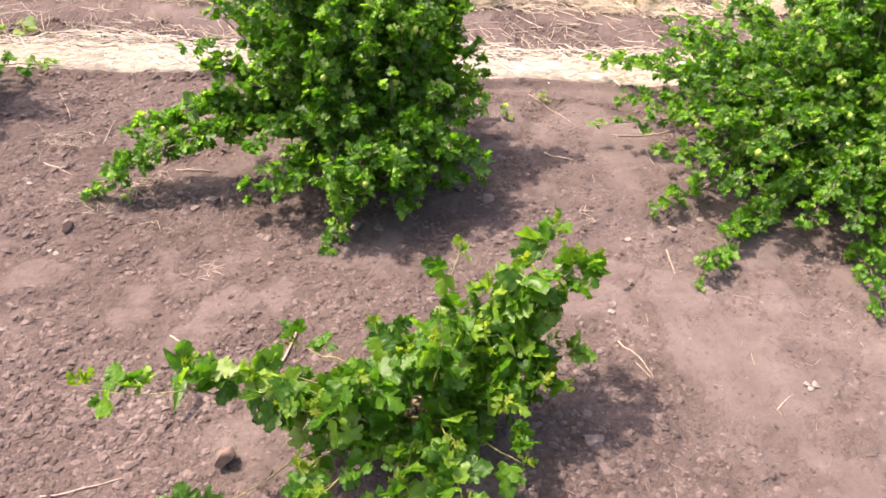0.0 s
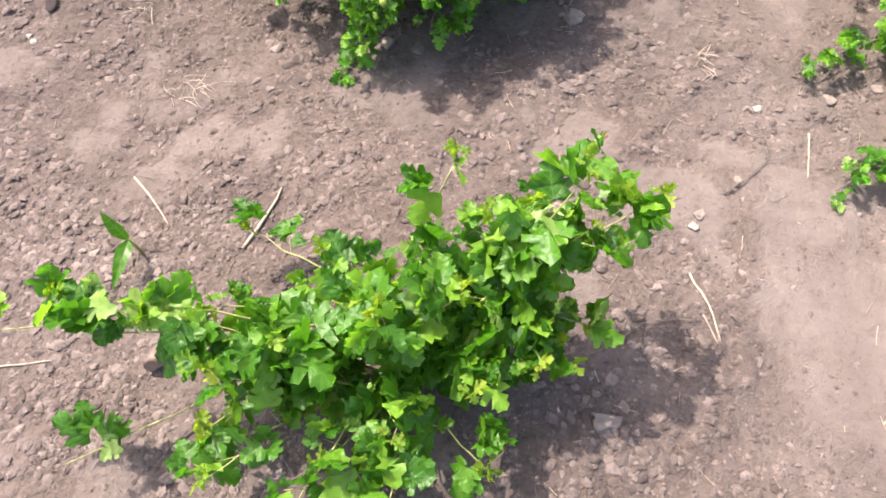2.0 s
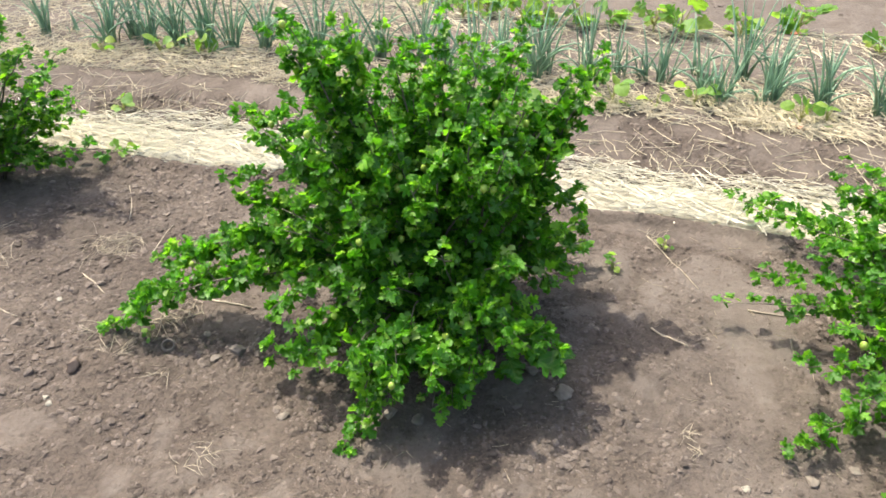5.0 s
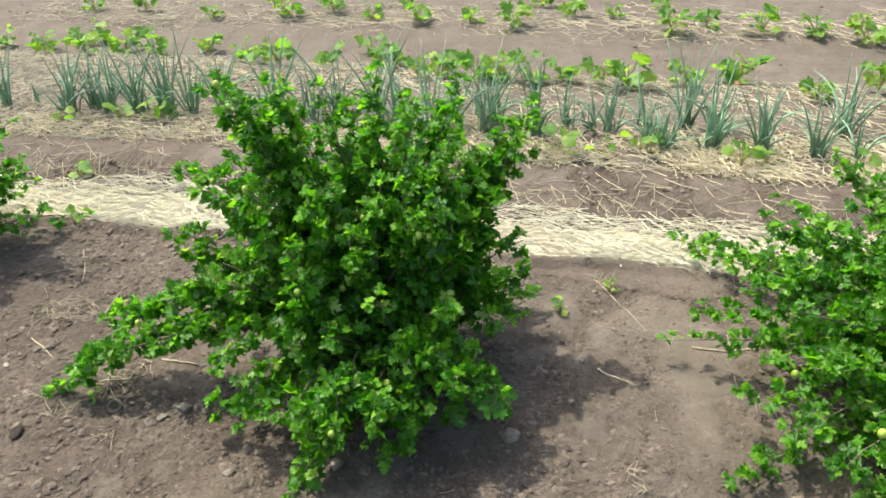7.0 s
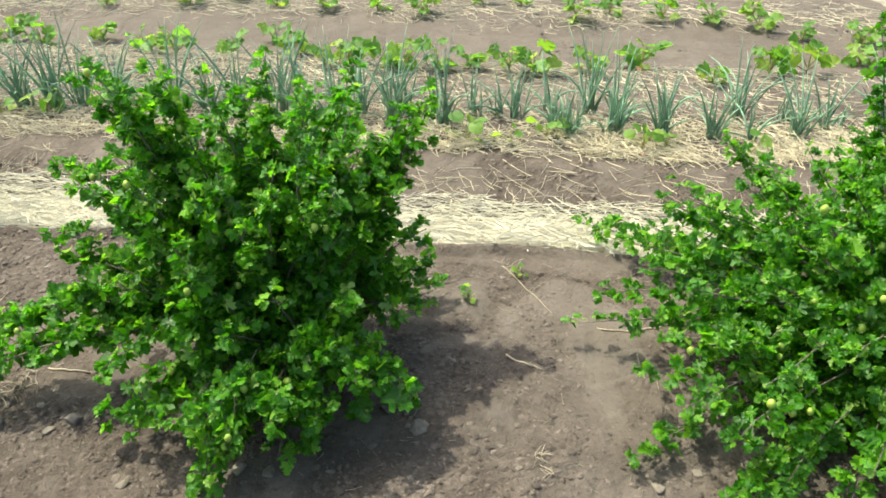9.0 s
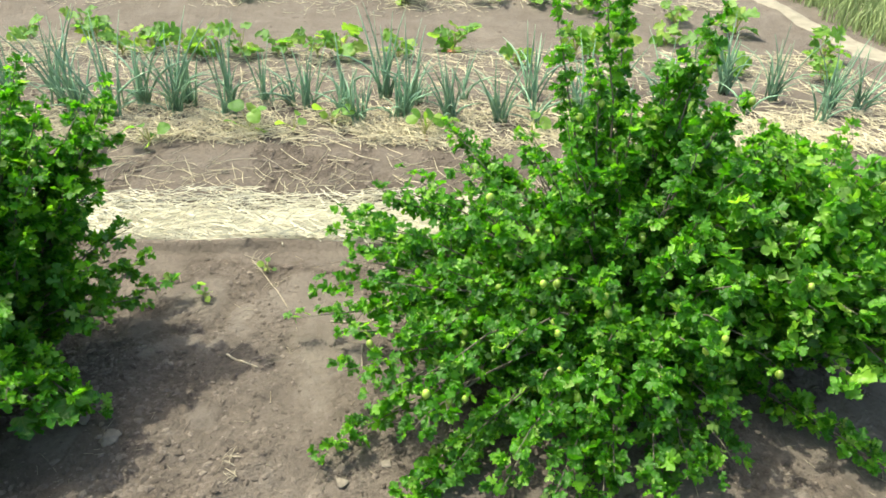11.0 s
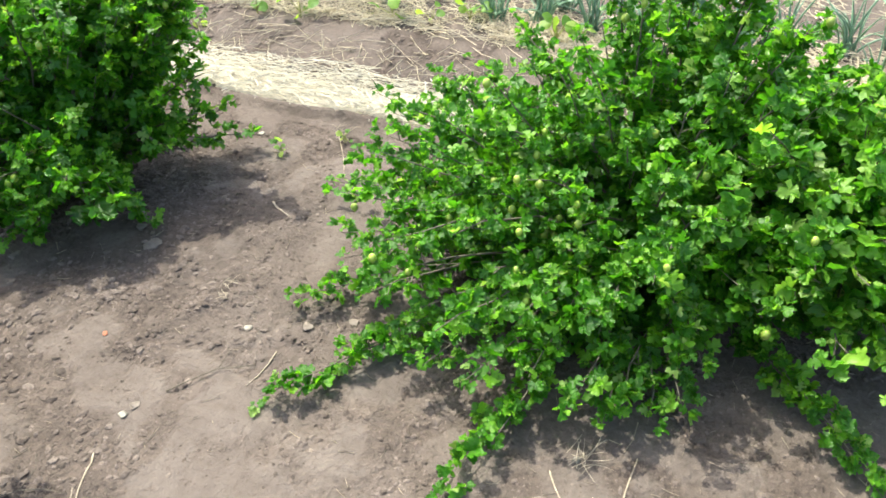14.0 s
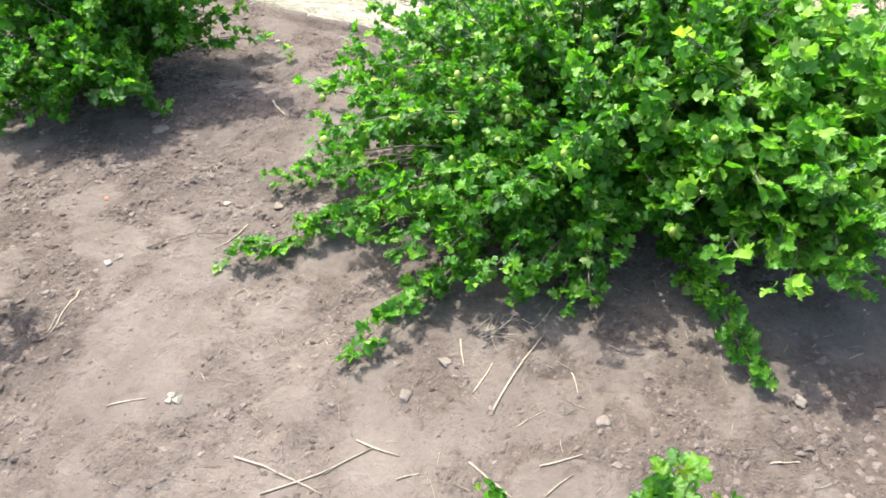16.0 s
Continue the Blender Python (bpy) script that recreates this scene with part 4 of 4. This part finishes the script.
STALKS = [((-0.891, 0.882), (-0.776, 0.761), 0.0035), ((-0.598, 0.715), (-0.544, 0.873), 0.005), ((0.637, 1.103), (0.609, 0.969), 0.003), ((0.386, 1.724), (0.480, 1.641), 0.0045),
          ((-1.001, 1.764), (-0.860, 1.731), 0.004), ((-1.857, 1.767), (-1.575, 1.626), 0.004), ((0.704, 1.837), (0.831, 1.814), 0.004), ((0.833, 1.823), (0.954, 1.851), 0.004),
          ((0.794, 1.704), (0.784, 1.592), 0.0035), ((0.838, 1.921), (0.827, 1.842), 0.003), ((0.340, 0.722), (0.384, 0.570), 0.0028), ((0.353, 0.628), (0.377, 0.563), 0.0022),
          ((-1.10, 0.41), (-0.918, 0.44), 0.0035), ((-1.492, 1.869), (-1.362, 1.764), 0.0035), ((-1.188, 1.874), (-1.088, 1.815), 0.003), ((-1.15, 1.642), (-1.017, 1.698), 0.003),
          ((-1.477, 2.204), (-1.574, 2.429), 0.003), ((-1.305, 1.991), (-1.29, 2.169), 0.003), ((1.006, 0.408), (1.228, 0.384), 0.0035), ((1.105, 0.344), (1.284, 0.521), 0.0032),
          ((1.241, 0.529), (1.345, 0.519), 0.0032), ((1.494, 0.554), (1.600, 0.504), 0.003), ((1.507, 0.686), (1.566, 0.937), 0.0034), ((1.45, 0.729), (1.47, 0.822), 0.0028),
          ((1.640, 0.588), (1.721, 0.643), 0.0028), ((1.667, 0.526), (1.712, 0.592), 0.0025), ((1.36, 0.465), (1.405, 0.497), 0.0025), ((2.099, 0.739), (2.162, 0.771), 0.0025),
          ((0.659, 0.429), (0.730, 0.476), 0.0025), ((1.373, 0.874), (1.408, 0.793), 0.0028), ((1.656, 0.856), (1.681, 0.796), 0.002), ((1.570, 0.668), (1.621, 0.728), 0.0016),
          ((0.449, 2.227), (0.569, 1.928), 0.0022)]
for k, (a, b, r) in enumerate(STALKS):
    stalk("dry_stalk", "pale dry straw stalk lying on bare soil", a, b, r * 0.8, 600 + k)


# ---- soil clods ----
def clod_shape(seed, fine):
    bm = bmesh.new()
    if fine:
        bmesh.ops.create_icosphere(bm, subdivisions=fine, radius=1)
    else:
        p = [bm.verts.new(c) for c in ((1, 0, 0), (0, 1, 0), (-1, 0, 0), (0, -1, 0), (0, 0, 1), (0, 0, -1))]
        for k in range(4):
            bm.faces.new((p[k], p[(k + 1) % 4], p[4]))
            bm.faces.new((p[(k + 1) % 4], p[k], p[5]))
        bm.verts.index_update()
    rng = random.Random(seed)
    ax, ay, az = rng.uniform(0.7, 1.3), rng.uniform(0.55, 1.0), rng.uniform(0.28, 0.52)
    off = Vector((rng.uniform(0, 50), rng.uniform(0, 50), 0))
    cuts = [(Vector((rng.gauss(0, 1), rng.gauss(0, 1), rng.gauss(0.2, 1))).normalized(), rng.uniform(0.45, 0.8)) for k in range(6)]
    for v in bm.verts:
        n = noise.noise(v.co * 1.3 + off) * 0.55 + noise.noise(v.co * 3.1 + off) * 0.3
        v.co *= 1 + n
        for cut, deep in cuts:
            over = v.co.dot(cut) - deep
            if over > 0:
                v.co -= cut * over
        v.co = Vector((v.co.x * ax, v.co.y * ay, v.co.z * az))
    bm.verts.ensure_lookup_table()
    out = np.array([v.co[:] for v in bm.verts]), np.array([[v.index for v in f.verts] for f in bm.faces])
    bm.free()
    return out


GRAINS = [clod_shape(720 + k, 0) for k in range(8)]
CLODS = [clod_shape(700 + k, 1) for k in range(8)]
BIG_CLODS = [clod_shape(740 + k, 2) for k in range(8)]


def scatter_clods():
    rng = np.random.RandomState(41)
    n = 170000
    x, y = rng.uniform(-2.6, 2.9, n), rng.uniform(0.0, 3.2, n)
    loose = crumbly(x, y)
    keep = rng.rand(n) < np.clip(loose * 1.7 - 0.05, 0.12, 1) ** 1.3 * (1 - 0.82 * crusted(x, y, loose))
    v = y + ROW * x
    keep &= ~((v > 2.44) & (v < 2.8))
    # small heaps of crumbs on the trodden crust
    cx, cy = rng.uniform(-1.0, 2.4, 480), rng.uniform(0.25, 2.2, 480)
    own = rng.randint(0, 480, 17000)
    wide = rng.uniform(0.012, 0.05, 480)[own]
    hx, hy = cx[own] + rng.normal(0, 1, 17000) * wide * 1.6, cy[own] + rng.normal(0, 1, 17000) * wide
    x, y = np.concatenate([x[keep], hx]), np.concatenate([y[keep], hy])
    r = np.minimum((0.0024 * rng.pareto(2.2, len(x)) + 0.0026) * (0.75 + 0.8 * crumbly(x, y)) * (1 + 0.7 * np.exp(-((x + 1.1) ** 2 + (y - 0.4) ** 2) / 0.25)), 0.018)
    r = r * (1 - 0.30 * trodden(x, y))
    r[-17000:] = np.minimum(r[-17000:] * 1.4, 0.0085)
    z = ground_height(x, y) + r * 0.05
    order = np.argsort(-r)
    big, mid, small = order[:290], order[290:11500], rng.permutation(order[11500:])[:38000]
    yaw = rng.uniform(0, math.tau, len(x))
    vs, fs, base = [], [], 0
    which = rng.randint(0, len(BIG_CLODS), len(x))
    for (cv, cf), sel in [(CLODS[k], mid[which[mid] == k]) for k in range(8)] + [(GRAINS[k], small[which[small] == k]) for k in range(8)]:
        c, s = np.cos(yaw[sel]), np.sin(yaw[sel])
        p = np.stack([c[:, None] * cv[:, 0] - s[:, None] * cv[:, 1], s[:, None] * cv[:, 0] + c[:, None] * cv[:, 1], np.tile(cv[:, 2], (len(sel), 1))], 2)
        p = p * r[sel][:, None, None] + np.stack([x[sel], y[sel], z[sel]], 1)[:, None, :]
        vs.append(p.reshape(-1, 3))
        fs.append((cf[None] + (np.arange(len(sel)) * len(cv))[:, None, None] + base).reshape(-1, 3))
        base += len(sel) * len(cv)
    m = 8000
    fx, fy = rng.uniform(-4.5, 4.4, m), rng.uniform(2.8, 7.0, m)
    fr = np.minimum(0.004 * rng.pareto(2.2, m) + 0.005, 0.022)
    fz = ground_height(fx, fy) + fr * 0.05
    for k in range(8):
        cv, cf = GRAINS[k]
        sel = np.arange(k, m, 8)
        p = cv[None] * fr[sel][:, None, None] + np.stack([fx[sel], fy[sel], fz[sel]], 1)[:, None, :]
        vs.append(p.reshape(-1, 3))
        fs.append((cf[None] + (np.arange(len(sel)) * len(cv))[:, None, None] + base).reshape(-1, 3))
        base += len(sel) * len(cv)
    part("crumbled_soil", mesh_from("crumbled_soil", np.concatenate(vs), np.concatenate(fs), CLOD), ground, "loose crumbled soil", "stuff")
    shared = [mesh_from("clod", cv, cf, CLOD) for cv, cf in BIG_CLODS]
    for k in big:
        m = pose(x[k], y[k], z[k], 0, 0, math.degrees(yaw[k])) @ Matrix.Scale(r[k], 4)
        part("clod", shared[which[k]], ground, place=m)


scatter_clods()


# ---- stones, tubers, chips ----
def lump(name, label, category, x, y, size, mat, seed, flat=0.5, sink=0.25):
    v, f = clod_shape(seed, 3)
    v = v / np.abs(v).max(0) * np.array([1, 0.85, flat]) * size
    ob = part(name, mesh_from(name, v, f, mat, smooth=True))
    ob.location = (x, y, gz(x, y) + size * flat * (1 - 2 * sink))
    ob.rotation_euler.z = seed * 1.7
    return tagged(ob, label, category, kind="thing")


lump("tuber", "round brown tuber half sunk in crumbly soil", "tuber", -0.706, 0.445, 0.031, TUBER, 802, 0.9, 0.2)
lump("tuber", "round grey-brown tuber lying on crumbly soil", "tuber", -1.296, 1.436, 0.026, TUBER, 803, 0.9, 0.15)
for k, (x, y, r) in enumerate([(-0.840, 1.530, 0.030), (-0.90, 1.50, 0.018), (-0.96, 1.60, 0.016), (0.105, 1.438, 0.036), (0.811, 1.237, 0.017), (0.692, 1.195, 0.020), (0.161, 0.394, 0.03), (1.299, 0.672, 0.019),
                               (1.355, 0.794, 0.022), (-0.362, 1.328, 0.028), (-0.649, 1.305, 0.02), (-0.284, 1.314, 0.022), (1.75, 0.74, 0.02), (2.16, 0.93, 0.022), (0.02, 1.52, 0.024), (-0.55, 0.75, 0.014), (0.37, 0.86, 0.016)]):
    lump("stone", "flat grey-brown stone lying on dry soil", "stone", x, y, r, STONE, 820 + k, 0.32, 0.3)
for k, (x, y, r) in enumerate([(0.531, 1.167, 0.014), (0.805, 0.495, 0.016), (0.785, 0.488, 0.010), (-1.5, 1.733, 0.014), (-1.322, 1.323, 0.012), (-1.298, 1.294, 0.013), (0.354, 0.827, 0.013), (0.784, 0.503, 0.012), (0.17, 2.149, 0.016), (1.428, 0.911, 0.012)]):
    lump("chip", "small pale chip of dry plant matter on soil", "chip", x, y, r, PALE, 850 + k, 0.35, 0.2)
for k, (x, y, r) in enumerate([(0.172, 1.060, 0.009), (1.262, 4.45, 0.03), (1.602, 4.34, 0.035), (1.222, 3.03, 0.02)]):
    lump("shard", "small orange-red shard on dry soil", "shard", x, y, r, ORANGE, 870 + k, 0.5, 0.15)


def ring_thing(x, y):
    bm = bmesh.new()
    n, m = 20, 8
    rows = []
    for i in range(n):
        a = math.tau * i / n
        rows.append([bm.verts.new(((0.017 + 0.0045 * math.cos(b)) * math.cos(a), (0.017 + 0.0045 * math.cos(b)) * math.sin(a), 0.008 * math.sin(b))) for b in (math.tau * j / m for j in range(m))])
    for i in range(n):
        for j in range(m):
            bm.faces.new((rows[i][j], rows[(i + 1) % n][j], rows[(i + 1) % n][(j + 1) % m], rows[i][(j + 1) % m]))
    me = bpy.data.meshes.new("ring")
    bm.to_mesh(me)
    bm.free()
    me.materials.append(STONE)
    ob = part("ring", me)
    ob.matrix_basis = pose(x, y, gz(x, y) + 0.012, 28, 10, 0)
    return tagged(ob, "small grey-brown ring lying on crumbly soil", "ring", kind="thing")


ring_thing(-1.051, 1.531)


def tuft(x, y, size, count, seed):
    """A dried weed: thin bent stalks lying from one root."""
    rng = random.Random(seed)
    root = new("dry_weed")
    root.location = (x, y, gz(x, y))
    tagged(root, "tuft of dried weed stalks on dry soil", "weed", "dry weeds", "thing")
    way = rng.uniform(0, math.tau)
    for k in range(min(count, 28)):
        a = way + rng.gauss(0, 0.9)
        h = size * rng.uniform(0.35, 1.0)
        o = Vector((rng.uniform(-0.35, 0.35) * size, rng.uniform(-0.35, 0.35) * size, 0.004))
        e = o + Vector((math.cos(a) * h, math.sin(a) * h, rng.uniform(0.0, 0.12) * h))
        q = o.lerp(e, 0.5) + Vector((rng.uniform(-0.3, 0.3) * h, rng.uniform(-0.3, 0.3) * h, 0.12 * h))
        for p in (e, q):
            p.z += gz(x + p.x, y + p.y) - gz(x, y) + 0.002
        v, f = tube(bezier(o, q, e, 5), [0.0009, 0.0010, 0.0009, 0.0007, 0.0004], 4)
        part("stalk", mesh_from("weed_stalk", v, f, STRAW_ONE), root)
    return root


for k, (x, y, r, c) in enumerate([(0.405, 1.306, 0.05, 12), (0.43, 1.25, 0.04, 8), (-0.83, 1.15, 0.10, 16), (-1.46, 2.01, 0.13, 40), (-1.52, 2.06, 0.11, 30), (-1.40, 2.07, 0.10, 26), (-1.14, 1.66, 0.12, 22), (-1.05, 1.74, 0.10, 12), (-1.03, 1.43, 0.07, 14),
                                  (-1.2, 1.50, 0.09, 14), (-1.30, 1.60, 0.08, 10), (-1.78, 1.9, 0.10, 14), (-1.7, 1.55, 0.08, 10), (0.46, 2.2, 0.08, 14), (1.43, 0.90, 0.08, 16), (-1.95, 2.05, 0.1, 14), (0.52, 2.08, 0.06, 8)]):
    tuft(x, y, r, c, 900 + k)
for k, (x, y, r) in enumerate([(-1.13, 1.57, 0.04), (0.30, 2.02, 0.04), (0.50, 2.16, 0.04)]):
    seedling(x, y, r, 5, 930 + k, "small green weed in dry soil", "weeds")
for k, (x, y, r) in enumerate([(-1.90, 3.10, 0.10), (-1.74, 2.72, 0.08), (-0.50, 3.0, 0.06)]):
    seedling(x, y, r, 6, 940 + k, "small green weed at the straw edge", "straw weeds")


def branch(points, radius):
    pts = [Vector((x, y, gz(x, y) + radius + h)) for x, y, h in points]
    o = Vector(pts[0])
    v, f = tube([p - o for p in pts], [radius * (1 - 0.6 * k / len(pts)) for k in range(len(pts))], 6)
    v2, f2 = tube([pts[2] - o, pts[2] - o + Vector((0.01, 0.05, 0.012)), pts[2] - o + Vector((-0.02, 0.09, 0.008))], [radius * 0.6, radius * 0.5, radius * 0.2], 5)
    f += [tuple(i + len(v) for i in face) for face in f2]
    ob = part("dead_twig", mesh_from("dead_twig", v + v2, f, BARK, smooth=True))
    ob.location = o
    return tagged(ob, "crooked thin dark dead twig lying on trodden soil", "twig", kind="thing")


branch([(0.13, 0.51, 0.02), (0.19, 0.555, 0.012), (0.24, 0.60, 0.006), (0.30, 0.605, 0.004), (0.35, 0.61, 0.002)], 0.0018)
branch([(0.424, 0.911, 0.0), (0.47, 0.95, 0.01), (0.522, 1.003, 0.006), (0.56, 1.015, 0.012), (0.597, 1.044, 0.004)], 0.0018)


# ---- path and grass beyond the rows ----
def build_path():
    ys = np.arange(2.6, 11.0, 0.12)
    verts, faces = [], []
    for y in ys:
        c = 4.44 + 0.05 * math.sin(y * 1.3) - 0.09 * (y - 4.7)
        for dx in (-0.13, -0.05, 0.05, 0.12):
            x = c + dx + 0.04 * math.sin(y * 3.1 + dx * 9)
            verts.append((x, y, gz(x, y) + (0.010 if abs(dx) < 0.1 else -0.004)))
    for i in range(len(ys) - 1):
        for j in range(3):
            b = i * 4 + j
            faces.append((b, b + 1, b + 5, b + 4))
    ob = part("path", mesh_from("path", verts, faces, TRACK, smooth=True))
    return tagged(ob, "pale trodden earth path strewn with chaff", "path", kind="structure")


build_path()


def build_grass():
    rng = np.random.RandomState(51)
    n = 16000
    x = 4.62 + rng.gamma(1.3, 0.6, n)
    y = rng.uniform(2.8, 9.0, n)
    x = x - 0.06 * (y - 4.7)
    h = rng.uniform(0.05, 0.20, n)
    a = rng.uniform(0, math.tau, n)
    z = ground_height(x, y)
    w = 0.004
    lean = rng.uniform(0.1, 0.6, n) * h
    b = rng.uniform(0, math.tau, n)
    p0 = np.stack([x - w * np.cos(a), y - w * np.sin(a), z], 1)
    p1 = np.stack([x + w * np.cos(a), y + w * np.sin(a), z], 1)
    q = np.stack([x + 0.35 * lean * np.cos(b), y + 0.35 * lean * np.sin(b), z + 0.6 * h], 1)
    off = np.stack([w * 0.7 * np.cos(a), w * 0.7 * np.sin(a), np.zeros(n)], 1)
    tip = np.stack([x + lean * np.cos(b), y + lean * np.sin(b), z + h], 1)
    verts = np.stack([p0, p1, q + off, q - off, tip], 1).reshape(-1, 3)
    i = np.arange(n) * 5
    faces = np.stack([i, i + 1, i + 2, i + 3], 1).tolist() + np.stack([i + 3, i + 2, i + 4], 1).tolist()
    ob = part("grass", mesh_from("grass", verts, faces, GRASS))
    return tagged(ob, "uneven green grass along the path", "grass", kind="stuff")


build_grass()
